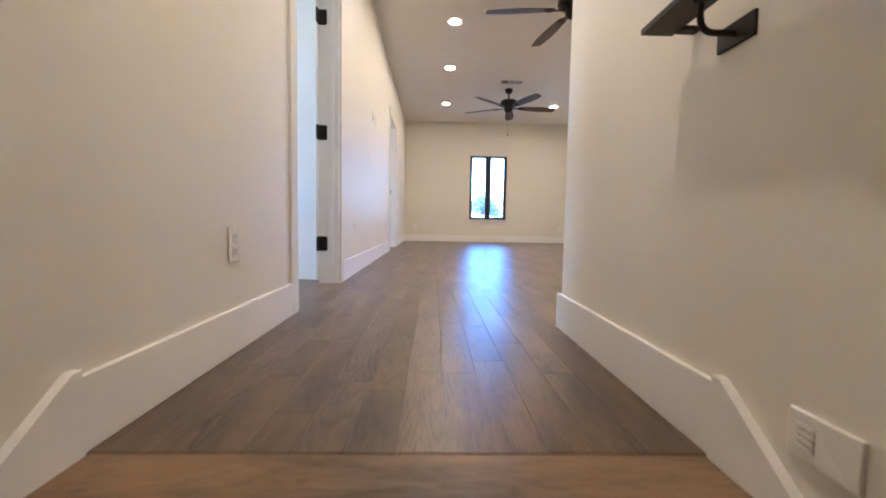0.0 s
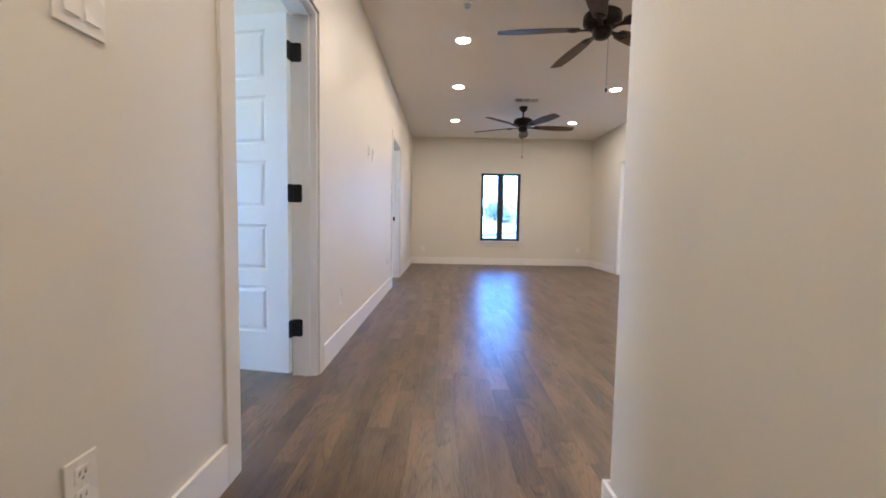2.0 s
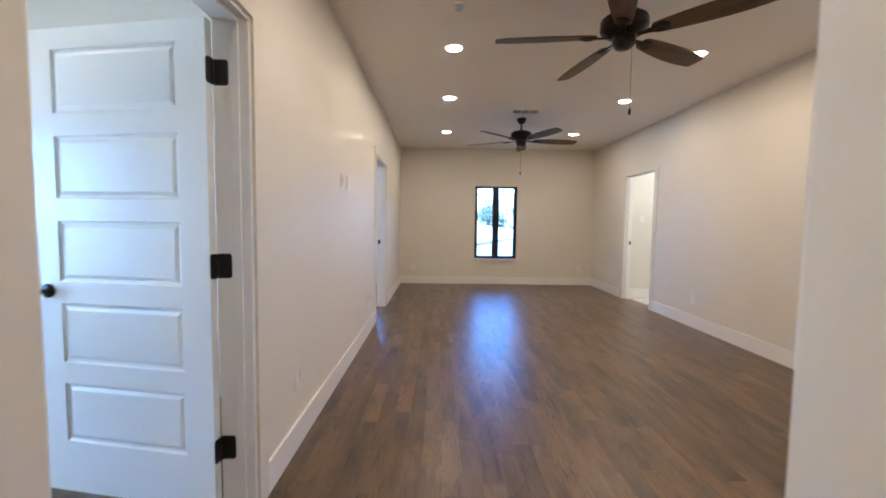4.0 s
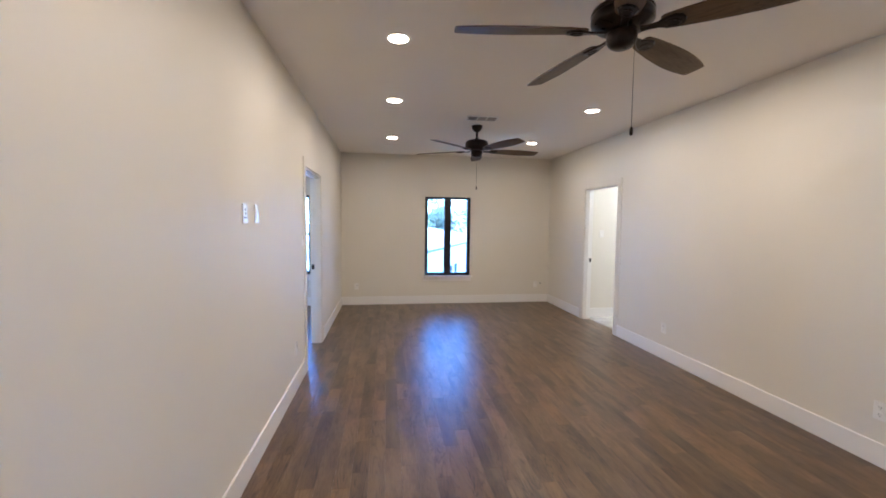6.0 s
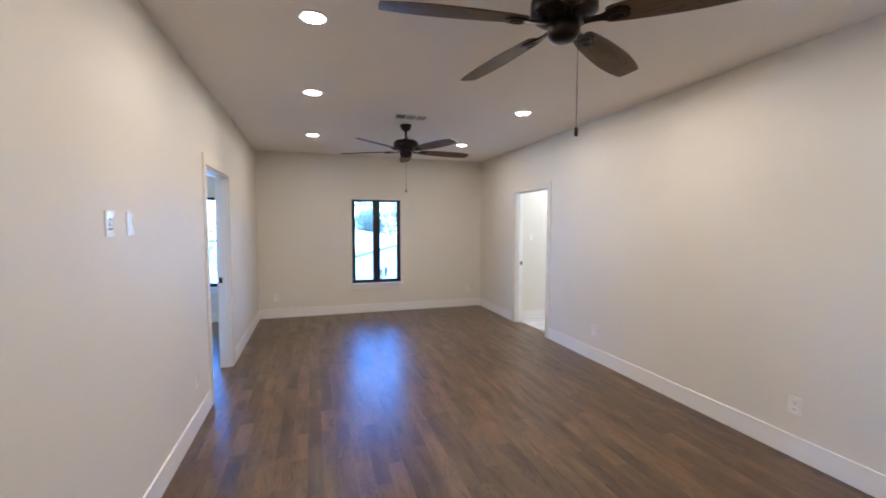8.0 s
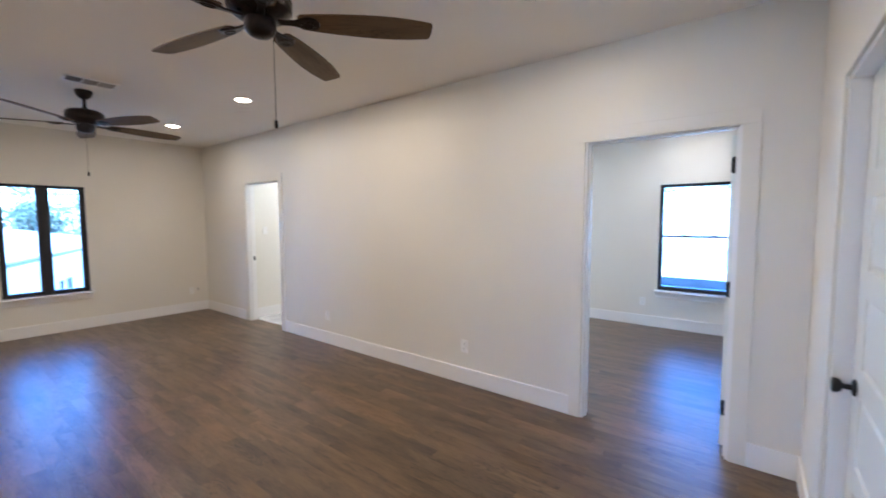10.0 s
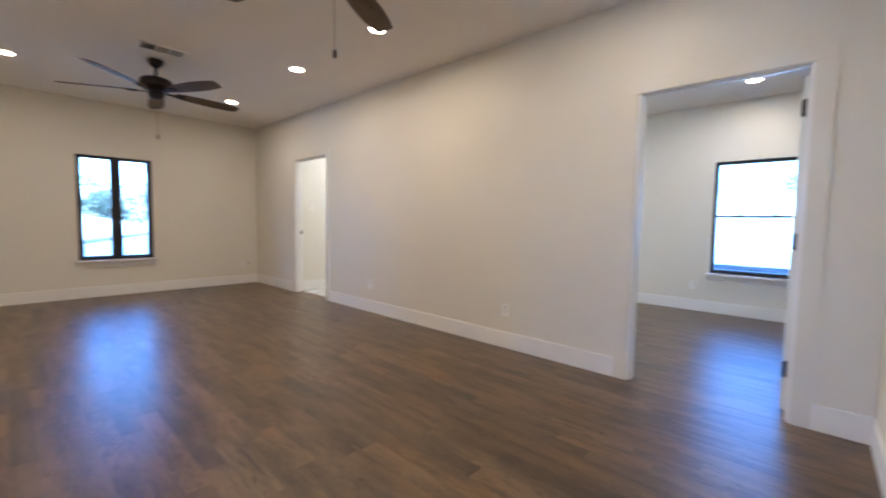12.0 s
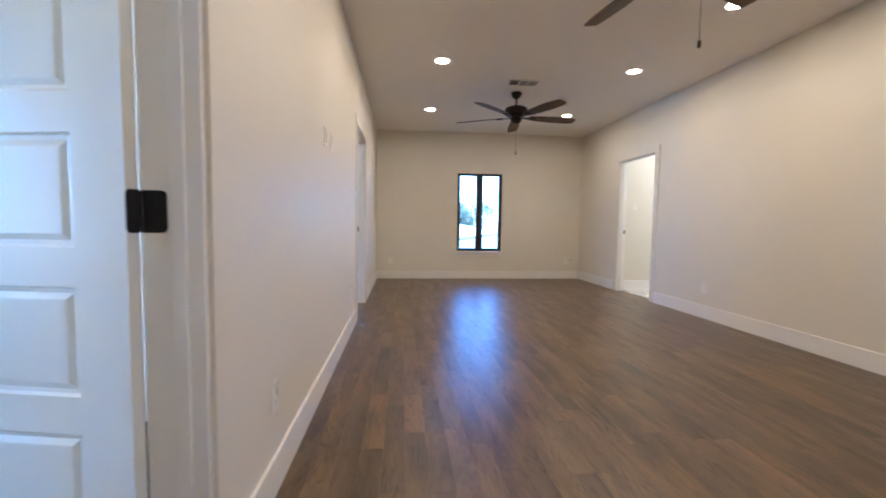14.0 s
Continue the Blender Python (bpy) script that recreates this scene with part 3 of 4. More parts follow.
# ---- ceiling fans ----
def fan(x, y, turn, drop, chain, label):
    """drop: how much longer the downrod is than the shortest; chain: its place along local x."""
    thing = empty("ceiling_fan", x, y, H, label, "ceiling fan", "ceiling fans")
    part("canopy", lathe(bmesh.new(), ((0.066, 0.0), (0.068, -0.012), (0.062, -0.035), (0.045, -0.062), (0.022, -0.078), (0.014, -0.082)), n=36), BRONZE, thing, smooth=True)
    part("downrod", lathe(bmesh.new(), ((0.0135, -0.075), (0.0135, -0.118 - drop), (0.024, -0.122 - drop), (0.026, -0.142 - drop)), n=20), BRONZE, thing, smooth=True)
    part("motor_housing", lathe(bmesh.new(), ((0.030, -0.138), (0.075, -0.142), (0.118, -0.152), (0.140, -0.168), (0.147, -0.186), (0.143, -0.192), (0.147, -0.198), (0.147, -0.232),
                                              (0.141, -0.240), (0.120, -0.258), (0.092, -0.272), (0.070, -0.280)), (0, 0, -drop), 44), BRONZE, thing, "dark bronze motor housing", True)
    part("switch_housing", lathe(bmesh.new(), ((0.068, -0.276), (0.072, -0.290), (0.072, -0.318), (0.064, -0.336), (0.050, -0.350), (0.030, -0.358), (0.010, -0.360)), (0, 0, -drop), 36), BRONZE, thing, smooth=True)
    for i in range(5):
        a = turn + 72 * i
        m = pose(0, 0, -0.278 - drop, 0, 0, a) @ pose(0, 0, 0, -12, 0, 0)
        bm = bmesh.new()
        # ornate iron: a tapered arm that splits round the blade's root
        prof = ((0.085, 0.020), (0.12, 0.016), (0.16, 0.020), (0.20, 0.040), (0.235, 0.047), (0.262, 0.034), (0.275, 0.012))
        top = [bm.verts.new((px, w, -0.001)) for px, w in prof] + [bm.verts.new((px, -w, -0.001)) for px, w in reversed(prof)]
        low = [bm.verts.new((v.co.x, v.co.y * 0.8, -0.010)) for v in top]
        bm.faces.new(top); bm.faces.new(list(reversed(low)))
        for p in range(len(top)):
            q = (p + 1) % len(top)
            bm.faces.new((top[p], low[p], low[q], top[q]))
        bmesh.ops.recalc_face_normals(bm, faces=bm.faces)
        iron = part("blade_iron", bm, BRONZE, thing)
        iron.matrix_basis = m
        bm = bmesh.new()
        side = [(0.175, 0.036), (0.19, 0.049), (0.26, 0.060), (0.36, 0.070), (0.46, 0.077), (0.55, 0.080), (0.64, 0.078), (0.72, 0.071), (0.785, 0.062)]
        outline = side + [(0.811, 0.057), (0.819, 0.049), (0.825, 0.0), (0.823, -0.046), (0.817, -0.055)] + [(px, -w) for px, w in reversed(side)]
        # the blade's mesh runs along local y so that the grain follows it
        up = [bm.verts.new((-w, px, 0.007)) for px, w in outline]
        dn = [bm.verts.new((-w, px, 0.0)) for px, w in outline]
        bm.faces.new(up); bm.faces.new(list(reversed(dn)))
        for p in range(len(up)):
            q = (p + 1) % len(up)
            bm.faces.new((up[p], dn[p], dn[q], up[q]))
        bmesh.ops.recalc_face_normals(bm, faces=bm.faces)
        ring = [(0.222 + 0.030 * math.cos(g * math.pi / 9), 0.022 * math.sin(g * math.pi / 9), -0.011) for g in range(19)]
        part("iron_ring", tube(bmesh.new(), ring, 0.004, 8), BRONZE, iron, smooth=True)
        blade = part("blade", bm, BLADE, thing, "dark walnut fan blade")
        blade.matrix_basis = m @ pose(0, 0, 0, 0, 0, -90)
    part("pull_chain", tube(bmesh.new(), ((chain, -0.055, -0.335 - drop), (chain, -0.075, -0.35 - drop), (chain, -0.077, -0.75 - drop * 0.4)), 0.0014, 6), BRONZE, thing, "thin bronze pull chain")
    part("chain_pendant", lathe(bmesh.new(), ((0.003, 0.0), (0.008, -0.008), (0.0085, -0.035), (0.004, -0.042)), (chain, -0.077, -0.75 - drop * 0.4), 14), BRONZE, thing, "dark chain pendant", True)
    return thing


fan(1.362, 3.488, 100.5, 0.0, 0.022, "dark bronze ceiling fan with five walnut blades and pull chain")
fan(1.345, 6.66, 78, 0.035, -0.015, "dark bronze ceiling fan with five walnut blades and pull chain")

# ---- ceiling vent and smoke alarm ----
vent = empty("ceiling_vent", 1.32, 6.28, H, "white painted metal ceiling vent with angled slats", "air vent")
vw, vd = 0.19, 0.10
for x0, x1, y0, y1 in ((-vw, vw, -vd, -vd + 0.025), (-vw, vw, vd - 0.025, vd), (-vw, -vw + 0.025, -vd + 0.025, vd - 0.025), (vw - 0.025, vw, -vd + 0.025, vd - 0.025)):
    part("frame", B(x0, x1, y0, y1, -0.008, 0.0, bevel=0.002), PLATE, vent)
# flat dark sheet paints the shade of the duct behind the slats
part("backing", B(-vw + 0.02, vw - 0.02, -vd + 0.02, vd - 0.02, -0.0015, 0.0), SLOT, vent, "dark sheet standing in for the shaded duct")
for x in (-0.055, 0.055):
    part("divider", B(x - 0.006, x + 0.006, -vd + 0.025, vd - 0.025, -0.007, -0.001), PLATE, vent)
for s, (x0, x1) in enumerate(((-0.163, -0.063), (-0.047, 0.047), (0.063, 0.163))):
    for i in range(7):
        y = -0.066 + 0.022 * i
        slat = part("slat", B(x0, x1, -0.0050, 0.0050, -0.0005, 0.0005), VENT, vent)
        slat.matrix_basis = pose(0, y, -0.006, (50, -42, -42)[s], 0, 0)

sensor = empty("ceiling_sensor", 0.300, 3.68, H, "small clear glass tinted for the blue daylight sensor fitting on a white rose on the ceiling", "ceiling sensor")
part("rose", lathe(bmesh.new(), ((0.038, 0.0), (0.039, -0.004), (0.034, -0.008), (0.012, -0.010)), n=28), PLATE, sensor, smooth=True)
part("glass_dome", lathe(bmesh.new(), ((0.026, -0.008), (0.027, -0.020), (0.020, -0.034), (0.008, -0.040), (0.001, -0.041)), n=28), GLASS, sensor, "clear glass tinted for the blue daylight dome", True)


# ---- plates on the walls: local x is out of the wall, y along it, z up ----
def outlet(m, label="white plastic double wall outlet", w=0.075, h=0.118):
    thing = tagged(new("wall_outlet"), label, "outlet", "wall outlets")
    part("plate", B(0, 0.006, -w / 2, w / 2, -h / 2, h / 2, bevel=0.0025), PLATE, thing)
    for z in (-0.024, 0.024):
        face = part("socket", B(0.0055, 0.008, -0.017, 0.017, z - 0.0165, z + 0.0165, bevel=0.002), PLATE, thing)
        # slots and ground hole are dark slabs painting the shade inside them
        for y in (-0.0065, 0.0065):
            part("slot", B(0.0078, 0.0084, y - 0.0013, y + 0.0013, z - 0.002, z + 0.008), SLOT, face)
        part("ground_hole", B(0.0078, 0.0084, -0.0025, 0.0025, z - 0.011, z - 0.0065), SLOT, face)
    part("screw", lathe(bmesh.new(), ((0.003, 0.0055), (0.003, 0.0072), (0.001, 0.0076)), n=10, axis="X"), PLATE, thing)
    thing.matrix_world = m
    return thing


def switch(m, gangs=1, label="white rocker light switch plate"):
    thing = tagged(new("light_switch"), label, "light switch")
    w = 0.072 + 0.046 * (gangs - 1)
    part("plate", B(0, 0.006, -w / 2, w / 2, -0.058, 0.058, bevel=0.0025), PLATE, thing)
    for g in range(gangs):
        y = (g - (gangs - 1) / 2) * 0.046
        bm = prism(bmesh.new(), [(-0.034, 0.0055), (-0.034, 0.0105), (0.0, 0.0075), (0.034, 0.0068), (0.034, 0.0055)], y - 0.0165, y + 0.0165)
        for v in bm.verts:
            v.co = (v.co.z, v.co.x, v.co.y)
        bmesh.ops.recalc_face_normals(bm, faces=bm.faces)
        part("rocker", bm, PLATE, thing)
    thing.matrix_world = m
    return thing


EASTWARD, WESTWARD, SOUTHWARD, NORTHWARD = 0, 180, -90, 90
outlet(pose(L, 0.945, 0.365, 0, 0, EASTWARD))
outlet(pose(L, 2.99, 0.373, 0, 0, EASTWARD))
outlet(pose(L, 5.292, 0.374, 0, 0, EASTWARD))
outlet(pose(R, 5.69, 0.352, 0, 0, WESTWARD))
outlet(pose(R, 3.655, 0.352, 0, 0, WESTWARD))
outlet(pose(-0.325, F, 0.34, 0, 0, SOUTHWARD))
outlet(pose(3.07, F, 0.345, 0, 0, SOUTHWARD))
outlet(pose(R2, 2.81, 0.349, 0, 0, WESTWARD))
switch(pose(L, 0.985, 1.33, 0, 0, EASTWARD), 2)
control = tagged(new("fan_control"), "white plastic fan control plate with dark buttons", "wall control")
part("plate", B(0, 0.007, -0.036, 0.036, -0.058, 0.058, bevel=0.0025), PLATE, control)
for z in (0.022, -0.002):
    part("button", lathe(bmesh.new(), ((0.0065, 0.0065), (0.0065, 0.0085), (0.004, 0.009)), (0, 0, z), 14, "X"), SLOT, control)
part("slider_slot", B(0.0068, 0.0076, -0.022, 0.022, -0.028, -0.021), SLOT, control)
control.matrix_world = pose(L, 4.02, 1.56, 0, 0, EASTWARD)
switch(pose(L, 5.62, 1.335, 0, 0, EASTWARD), 1)
switch(pose(3.66, 7.70, 1.36, 0, 0, SOUTHWARD), 1)
blank = tagged(new("cable_plate"), "white plastic cable plate on the wall", "wall plate")
part("plate", B(0, 0.006, -0.036, 0.036, -0.058, 0.058, bevel=0.0025), PLATE, blank)
part("insert", B(0.0055, 0.0085, -0.016, 0.016, -0.033, 0.033, bevel=0.0015), PLATE, blank)
blank.matrix_world = pose(L, 4.235, 1.56, 0, 0, EASTWARD)
stub = tagged(new("cable_stub"), "small white capped cable stub on the wall", "cable")
part("grommet", lathe(bmesh.new(), ((0.018, 0.0), (0.018, 0.004), (0.008, 0.006)), n=18, axis="X"), PLATE, stub)
part("tail", tube(bmesh.new(), ((0.004, 0, 0), (0.03, 0.005, 0.004), (0.045, 0.012, -0.004)), 0.005, 8), BLACK, stub)
stub.matrix_world = pose(3.15, F, 0.365, 0, 0, SOUTHWARD)

# thermostat
th = tagged(new("thermostat"), "white plastic thermostat with a grey screen", "thermostat")
part("back_plate", B(0, 0.005, -0.046, 0.046, -0.047, 0.047, bevel=0.002), PLATE, th)
part("body", B(0.005, 0.030, -0.044, 0.044, -0.045, 0.045, bevel=0.007, seg=4), PLATE, th, smooth=True)
part("screen", B(0.0295, 0.0312, -0.032, 0.020, -0.022, 0.034, bevel=0.001), SCREEN, th, "grey screen")
th.matrix_world = pose(1.03, C, 1.432, 0, 0, NORTHWARD)

# step light in the stair wall
sl = tagged(new("step_light"), "white louvred step light plate on the stair wall", "step light")
part("plate", B(0, 0.008, -0.058, 0.051, -0.036, 0.036, bevel=0.002), PLATE, sl)
# grey slab painting the soft shade behind the white louvres
part("recess", B(0.0079, 0.0084, -0.04, -0.012, -0.02, 0.02), GROUT_AND_SHADE, sl)
for i in range(4):
    part("louvre", B(0.008, 0.0125, -0.04, -0.012, -0.0185 + 0.0105 * i, -0.0125 + 0.0105 * i, bevel=0.001), PLATE, sl)
sl.matrix_world = pose(HR, 0.116, 0.142, 0, 0, WESTWARD)

# ---- handrail: flat dark bar on round brackets ----
rail = tagged(new("handrail"), "flat dark metal handrail on wall brackets", "handrail")
RX0, RX1, RZ = 0.530, 0.600, 0.871
bm = bmesh.new()
outline = [(0.497, RZ), (0.497, RZ + 0.012), (0.16, RZ + 0.012), (-2.9, RZ + 0.012 - 3.06 * slope), (-2.9, RZ - 3.06 * slope), (0.16, RZ)]
prism(bm, outline, RX0, RX1)
part("bar", bm, IRON, rail, "flat dark bar")
part("wall_return", B(RX1 - 0.005, HR, 0.452, 0.476, RZ - 0.006, RZ + 0.004, bevel=0.002), IRON, rail)
for y, z in ((0.345, RZ), (-1.1, RZ - 1.26 * slope), (-2.4, RZ - 2.56 * slope)):
    c = (RX0 + RX1) / 2
    arm = [(c, y, z + 0.002), (c, y, z - 0.037)]
    arm += [(c + 0.024 * (1 - math.cos(a)), y, z - 0.037 - 0.024 * math.sin(a)) for a in (0.3, 0.6, 0.9, 1.2, 1.57)]
    arm += [(HR - 0.004, y, z - 0.061)]
    bracket = part("bracket_arm", tube(bmesh.new(), arm, 0.006, 12), IRON, rail, smooth=True)
    part("bracket_boss", lathe(bmesh.new(), ((0.013, z - 0.010), (0.0135, z - 0.004), (0.0135, z)), (c, y, 0), 20), IRON, bracket, smooth=True)
    part("bracket_plate", B(HR - 0.007, HR, y - 0.048, y + 0.046, z - 0.083, z - 0.039, bevel=0.0015), IRON, bracket)

# ---- outside ----
GROUND = varied("dry_grass", (0.30, 0.28, 0.20), (0.42, 0.40, 0.32), 0.9, 0.25, 6, 0.5, 0.05)
SIDING = varied("white_siding", (0.74, 0.74, 0.72), (0.80, 0.80, 0.78), 0.55, 0.7, 14, 0.2, 0.01)
ROOF = varied("pale_metal_roof", (0.44, 0.44, 0.445), (0.52, 0.52, 0.525), 0.4, 0.6, 9, 0.2, 0.01)
SHINGLE = varied("grey_shingle", (0.16, 0.17, 0.19), (0.24, 0.25, 0.27), 0.8, 3, 60, 0.4, 0.01)
BARK = varied("bark", (0.10, 0.075, 0.055), (0.17, 0.13, 0.10), 0.9, 6, 30, 0.6, 0.02)
LEAF = varied("leaf_green", (0.06, 0.08, 0.05), (0.115, 0.14, 0.095), 0.6, 1.2)
PANE = varied("dark_pane", (0.03, 0.035, 0.04), (0.05, 0.055, 0.06), 0.1, 3)
POLE = varied("weathered_pole", (0.13, 0.10, 0.08), (0.20, 0.16, 0.13), 0.85, 4)
ASPHALT = varied("asphalt", (0.045, 0.045, 0.047), (0.065, 0.065, 0.066), 0.9, 2, 80, 0.4, 0.01)
GZ = -3.3
structure("ground", B(-800, 800, -800, 800, GZ - 0.3, GZ), GROUND, "pale sunlit dry lawn", "ground")
structure("road", B(-300, 300, 38, 45, GZ, GZ + 0.02), ASPHALT, "grey asphalt street", "road")


def house(name, m, w, d, eave, ridge, windows, label, edge=None):
    """A gabled house: x along its front (which faces -y), eave and ridge heights over the ground; windows as (x, z, w, h) on the front."""
    thing = tagged(new(name), label, "house")
    bm = prism(bmesh.new(), [(0, 0), (0, eave), (d / 2, ridge), (d, eave), (d, 0)], -w / 2, w / 2)
    part("wall", bm, SIDING, thing, "white lapped siding")
    for k in range(int(eave / 0.2)):
        part("siding_board", prism(bmesh.new(), [(0, 0.2 * k), (-0.022, 0.2 * k), (-0.004, 0.2 * k + 0.2), (0, 0.2 * k + 0.2)], -w / 2, w / 2), SIDING, thing)
    pitch = (ridge - eave) / (d / 2)
    for side in (0, 1):
        o = 0.45
        pts = [(-o, eave - o * pitch + 0.02), (d / 2, ridge + 0.02), (d / 2, ridge + 0.16), (-o, eave - o * pitch + 0.16)]
        if side:
            pts = [(d - y, z) for y, z in pts]
        roof = part("roof", prism(bmesh.new(), pts, -w / 2 - 0.35, w / 2 + 0.35), ROOF, thing, "pale standing-seam metal roof")
        n = int(w / 0.5)
        for s in range(n + 1):
            x = -w / 2 - 0.3 + s * (w + 0.6) / n
            seam = [(y, z + (0.16 if i > 1 else 0.13)) for i, (y, z) in enumerate((pts[0], pts[1], pts[1], pts[0]))]
            part("seam", prism(bmesh.new(), seam, x - 0.015, x + 0.015), ROOF, roof)
    part("fascia", B(-w / 2 - 0.3, w / 2 + 0.3, -0.47, -0.44, eave - 0.45 * pitch + 0.02, eave - 0.45 * pitch + 0.11), edge or SIDING, thing, "fascia board and gutter")
    for x, z, ww, hh in windows:
        win = part("window", B(x - ww / 2, x + ww / 2, -0.05, 0.0, z, z + hh), SIDING, thing)
        part("pane", B(x - ww / 2 + 0.06, x + ww / 2 - 0.06, -0.055, -0.048, z + 0.06, z + hh - 0.06), PANE, win)
    thing.matrix_world = m
    return thing


house("neighbour_house", pose(3.2, 21.2, GZ, 0, 0, 68), 17, 7, 3.72, 4.25, [(0.6, 2.1, 0.6, 0.6), (1.6, 2.1, 0.8, 0.6), (-5.0, 1.4, 0.8, 1.1)], "white sided house with a pale metal roof", FRAME)
house("far_house", pose(11.05, 52.0, GZ, 0, 0, 90), 9, 3.4, 2.3, 5.4, [(0, 1.0, 0.9, 1.0)], "narrow white gabled house beyond the street")
house("east_house", pose(22.0, 4.0, GZ, 0, 0, -90), 22, 12, 3.6, 5.3, [(4.0, 1.0, 1.0, 1.3)], "white sided house with a large pale metal roof")
ventp = tagged(new("roof_vent"), "small grey metal roof vent on a pale roof", "roof vent")
part("pipe", lathe(bmesh.new(), ((0.10, -0.3), (0.10, 0.35)), n=16), SHINGLE, ventp)
part("cap", lathe(bmesh.new(), ((0.17, 0.33), (0.17, 0.38), (0.02, 0.48)), n=16), SHINGLE, ventp)
ventp.matrix_world = pose(25.5, 5.9, GZ + 4.75)
porch = tagged(new("porch_roof"), "grey shingled lower roof below the window", "roof", kind="structure")
part("slope", prism(bmesh.new(), [(-1.2, -0.12), (9.2, -0.12), (9.2, 0.0), (-1.2, 0.0)], 0, 1.25), SHINGLE, porch)
part("ridge_cap", prism(bmesh.new(), [(-1.2, -0.1), (9.2, -0.1), (9.2, 0.13), (-1.2, 0.13)], 1.12, 1.25), SHINGLE, porch)
porch.matrix_world = pose(R2 + TO + 0.02, 0, 0.42)
part("support", B(1.0, 1.2, -1.1, 9.1, GZ - 0.42, -0.12), SIDING, porch)


def tree(x, y, height, spread, seed, label):
    rnd = random.Random(seed)
    thing = empty("tree", x, y, GZ, label, "tree")
    trunk = part("trunk", tube(bmesh.new(), [(0, 0, 0), (0.06, 0.03, height * 0.2), (-0.04, 0.1, height * 0.45), (0.05, 0.0, height * 0.7)], 0.16, 10), BARK, thing, "grey-brown bark")
    for v in trunk.data.vertices:
        k = 1 - 0.75 * v.co.z / (height * 0.7)
        v.co.x *= k + 0.4 * (1 - k); v.co.y *= k + 0.4 * (1 - k)
    tips = []
    for i in range(9):
        a, up = rnd.uniform(0, 6.28), rnd.uniform(0.3, 0.68) * height
        r = spread * rnd.uniform(0.45, 0.85)
        tip = Vector((r * math.cos(a), r * math.sin(a), up + height * rnd.uniform(0.12, 0.3)))
        midp = Vector((tip.x * 0.45, tip.y * 0.45, up + 0.35 * (tip.z - up)))
        part("limb", tube(bmesh.new(), [(0, 0, up), midp, tip], 0.045, 6), BARK, thing)
        tips += [tip, midp, tip + Vector((rnd.uniform(-1, 1), rnd.uniform(-1, 1), rnd.uniform(0, 0.9)))]
    tips += [Vector((rnd.uniform(-0.4, 0.4) * spread, rnd.uniform(-0.4, 0.4) * spread, height * rnd.uniform(0.75, 0.95))) for _ in range(6)]
    verts, faces = [], []
    for tip in tips:
        size = spread * rnd.uniform(0.22, 0.4)
        for _ in range(190):
            p = tip + Vector((rnd.gauss(0, 0.5), rnd.gauss(0, 0.5), rnd.gauss(0, 0.4))) * size
            u = Vector((rnd.gauss(0, 1), rnd.gauss(0, 1), rnd.gauss(0, 0.6))).normalized() * rnd.uniform(0.07, 0.14)
            w = u.cross(Vector((rnd.gauss(0, 1), rnd.gauss(0, 1), rnd.gauss(0, 1)))).normalized() * rnd.uniform(0.03, 0.06)
            n = len(verts)
            verts += [p - u, p + w, p + u, p - w]
            faces.append((n, n + 1, n + 2, n + 3))
    me = bpy.data.meshes.new("crown")
    me.from_pydata([tuple(v) for v in verts], [], faces)
    me.materials.append(LEAF)
    crown = new("crown", me)
    crown.parent = thing
    tagged(crown, "sparse green leaves")
    return thing


tree(-4.8, 12.6, 7.0, 2.3, 3, "leafy green tree beside the house")
tree(-1.5, 36.0, 7.2, 3.0, 5, "leafy green tree by the street")
tree(4.6, 34.0, 6.2, 2.4, 8, "leafy green tree by the street")
tree(-9.0, 33.0, 7.6, 3.4, 11, "leafy green tree by the street")
tree(11.0, 60.0, 9.5, 4.5, 14, "tall tree beyond the street")
tree(-3.0, 64.0, 10.0, 5.0, 17, "tall tree beyond the street")
tree(42.0, 1.0, 10.5, 4.5, 20, "tree behind the neighbouring roof")
tree(44.0, 11.0, 10.0, 4.5, 23, "tree behind the neighbouring roof")
for x in (-16.0, 18.0):
    pole = empty("utility_pole", x, 36.5, GZ, "weathered wooden utility pole with a crossarm", "utility pole", "utility poles")
    part("post", lathe(bmesh.new(), ((0.15, 0.0), (0.11, 8.0)), n=14), POLE, pole)
    part("crossarm", B(-0.06, 0.06, -1.0, 1.0, 7.3, 7.42), POLE, pole)
for k, (dy, h) in enumerate(((-0.9, 7.45), (0.0, 6.6), (0.9, 7.45), (0.1, 5.6))):
    pts = [(-16 + 34 * s / 16, 36.5 + dy, GZ + h - 1.0 * 4 * (s / 16) * (1 - s / 16)) for s in range(17)]
    tagged(link("power_line", tube(bmesh.new(), pts, 0.028, 5), SLOT), "thin dark overhead power line between poles", "cable", "power lines")

# ---- floors ----
structure("floor_west_rooms", B(WEST, L - T, -1.2, EDGE, -0.06, 0.0), SUBFLOOR, "plain floor of the west rooms", "floor")
structure("floor_east_rooms", B(HR + T, R2, -1.2, EDGE, -0.06, 0.0), SUBFLOOR, "plain floor of the east rooms", "floor")
structure("floor", B(WEST, R2, EDGE, F, -0.06, -0.016), SUBFLOOR, "stained oak plank floor in brown tones", "floor")
PW, PT = 0.1, 0.016
floor_ob = bpy.data.objects["floor"]


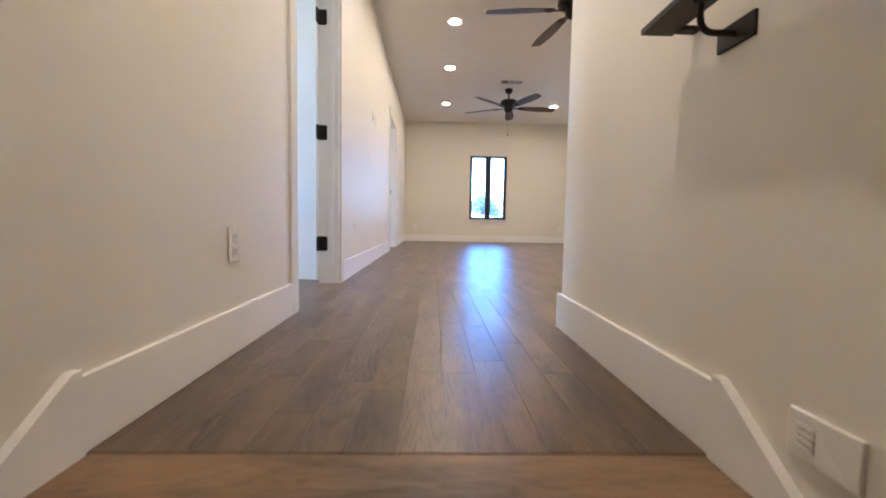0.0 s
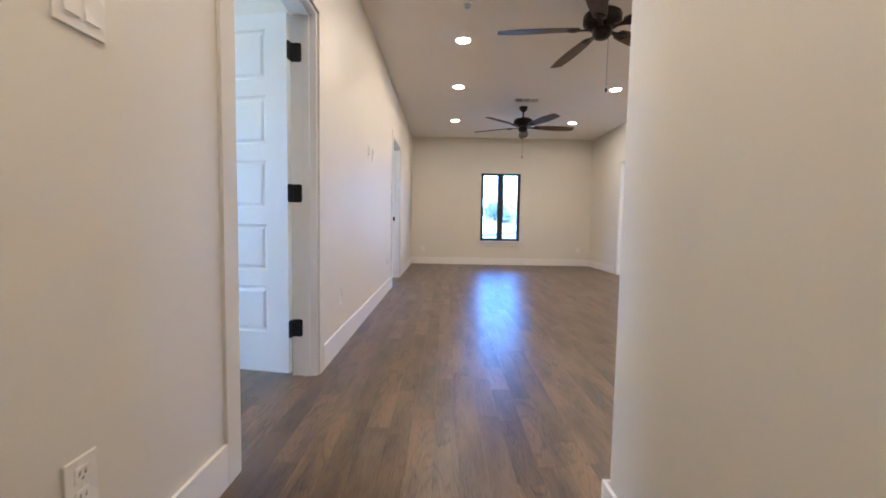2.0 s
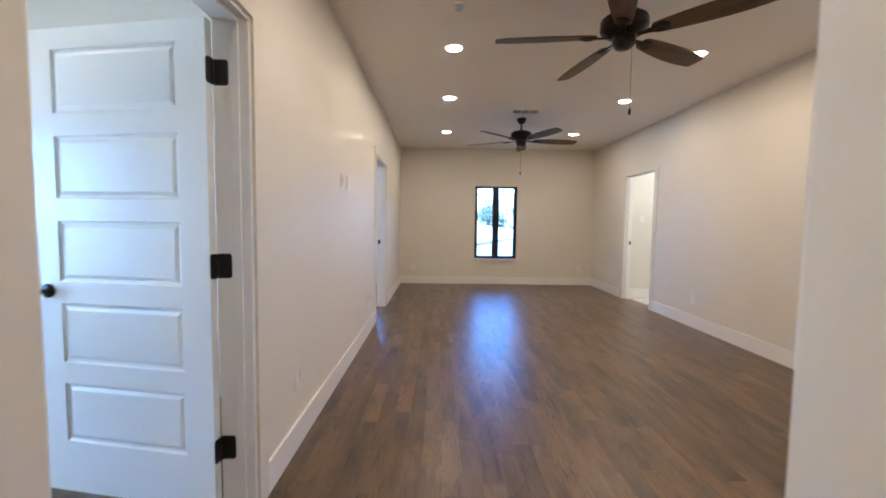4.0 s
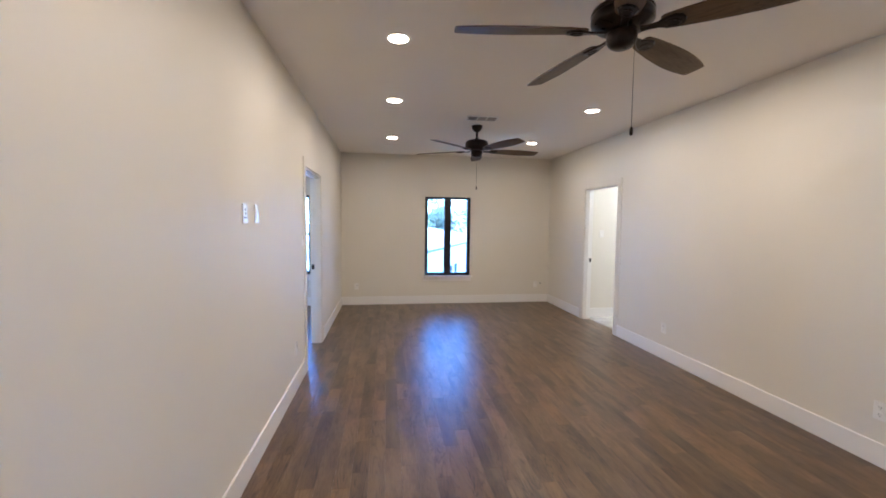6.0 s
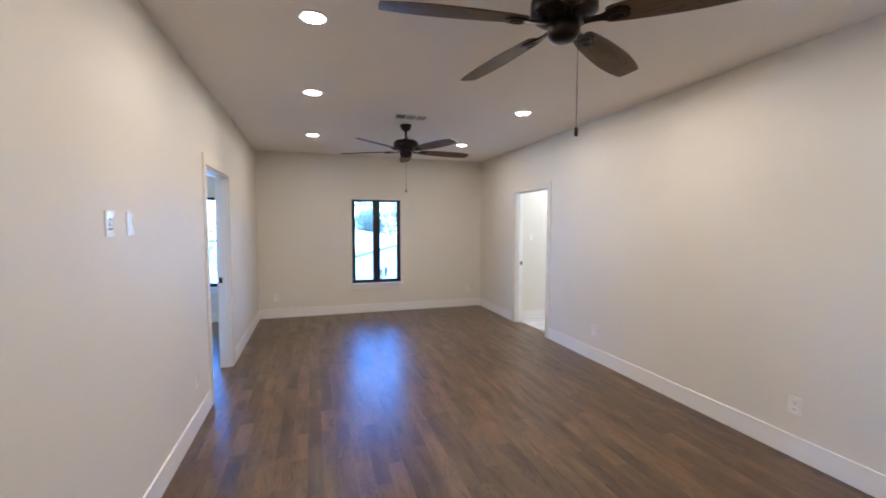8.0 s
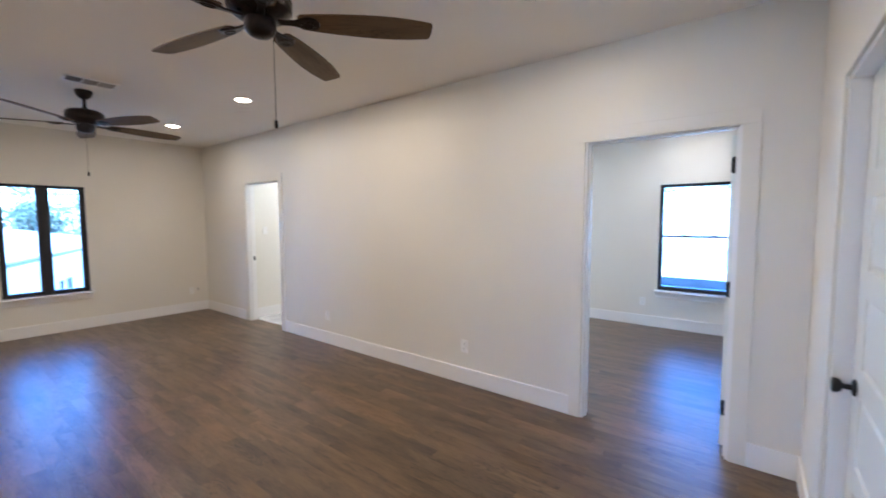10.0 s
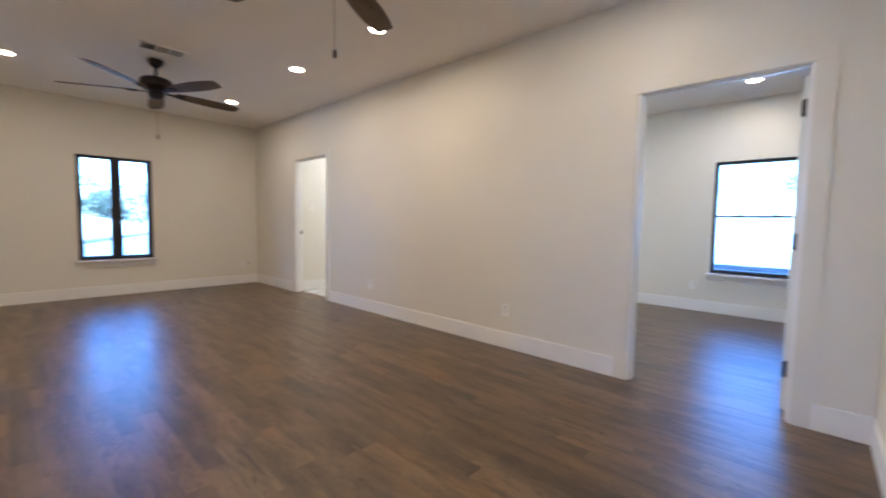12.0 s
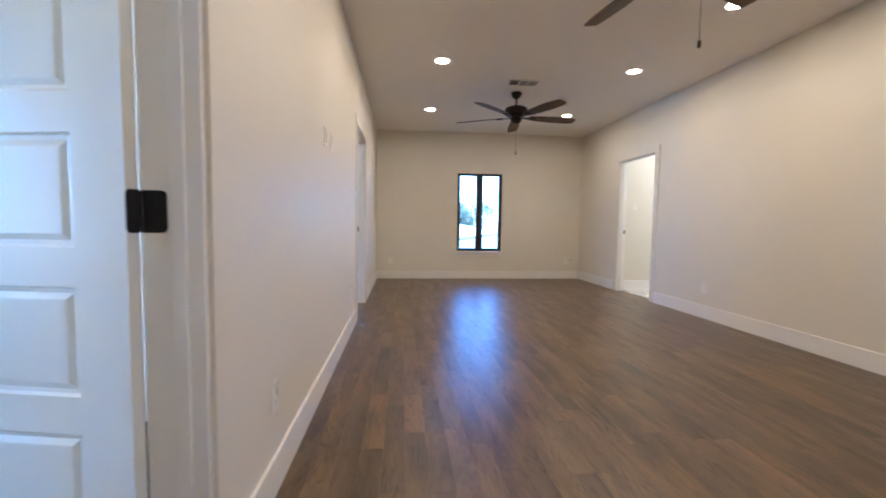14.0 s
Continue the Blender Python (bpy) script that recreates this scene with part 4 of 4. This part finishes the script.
def plank_mesh(w, l, bm=None, cx=0.0, cy=0.0):
    """A board with a fine eased edge on top."""
    e, own = 0.0005, bm is None
    bm = bm or bmesh.new()
    lo = [bm.verts.new((cx + x, cy + y, -PT)) for x, y in ((-w / 2, -l / 2), (w / 2, -l / 2), (w / 2, l / 2), (-w / 2, l / 2))]
    mid = [bm.verts.new((v.co.x, v.co.y, -e)) for v in lo]
    hi = [bm.verts.new((v.co.x + (e if v.co.x < cx else -e), v.co.y + (e if v.co.y < cy else -e), 0)) for v in lo]
    for a, b in ((lo, mid), (mid, hi)):
        for i in range(4):
            j = (i + 1) % 4
            bm.faces.new((a[i], a[j], b[j], b[i]))
    bm.faces.new(hi)
    return bm


def rows_of(x0, x1, y0, y1, rng):
    x = x0
    while x < x1 - 0.01:
        w = min(PW, x1 - x)
        y = y0 - rng.uniform(0, 0.22)
        while y < y1 - 0.01:
            l = rng.choice((0.35, 0.45, 0.6, 0.75, 0.95, 1.2))
            if y1 - (y + l) < 0.15:
                l = y1 - y
            a, b = max(y, y0), min(y + l, y1)
            if b - a > 0.05:
                yield x + w / 2, (a + b) / 2, w - 0.0002, b - a - 0.0002
            y += l
        x += PW


rng = random.Random(4)
shared = {}
split = L + 13 * PW
boards = list(rows_of(L, split, EDGE + 0.17, F, rng)) + list(rows_of(split, R, C, F, rng))
# nosing board across the head of the stairs
nose = bmesh.new()
span = HR - L - 0.004
box(nose, -0.0845, 0.0845, -span / 2, span / 2, -0.03, 0.0, bevel=0.005)
nosing = part("nosing", nose, NOSING, floor_ob, "stained oak stair nosing")
nosing.matrix_basis = pose((L + HR) / 2, EDGE + 0.085, 0, 0, 0, 90)
# the boards nearest the walk are pieces of their own
near = [b for b in boards if b[1] < 6.2][:300]
for cx, cy, w, l in near:
    key = (round(w, 3), round(l, 3))
    if key not in shared:
        bm = plank_mesh(w, l)
        shared[key] = bpy.data.meshes.new("plank")
        bm.to_mesh(shared[key])
        bm.free()
        shared[key].materials.append(OAK)
    ob = new("plank", shared[key])
    ob.location = (cx, cy, 0)
    ob.parent = floor_ob
rest = boards[:]
for b in near:
    rest.remove(b)
rest += list(rows_of(R, R2, C - T, 6.0, rng)) + list(rows_of(L - 31 * PW, L, 1.5, F, rng))
bm = bmesh.new()
for cx, cy, w, l in rest:
    plank_mesh(w, l, bm, cx, cy)
tagged(part("planks", bm, OAK, floor_ob, "further stained oak planks"), kind="stuff")

# oak threshold across the bathroom doorway
sill = bmesh.new()
box(sill, -0.068, 0.068, -(RD[1] - RD[0]) / 2 + 0.02, (RD[1] - RD[0]) / 2 - 0.02, -0.016, 0.0, bevel=0.0015)
part("threshold", sill, OAK, floor_ob, "stained oak threshold board").matrix_basis = pose(R + 0.0475, (RD[0] + RD[1]) / 2, 0.001)

# bathroom tiles
tiles = tagged(new("bathroom_floor"), "white square ceramic tile floor with grey grout", "floor", kind="structure")
part("grout_bed", B(R + T + 0.001, R2, 6.0 + T, 7.70, -0.015, 0.001), GROUT_AND_SHADE, tiles)
tile_me = bpy.data.meshes.new("tile")
bm = box(bmesh.new(), -0.147, 0.147, -0.147, 0.147, -0.004, 0.003, bevel=0.001, seg=1)
bm.to_mesh(tile_me)
bm.free()
tile_me.materials.append(TILE)
for i in range(9):
    for j in range(5):
        x, y = R + T + 0.15 + 0.3 * i, 7.55 - 0.3 * j
        if y > 6.3:
            ob = new("tile", tile_me)
            ob.location = (x, y, 0)
            ob.parent = tiles
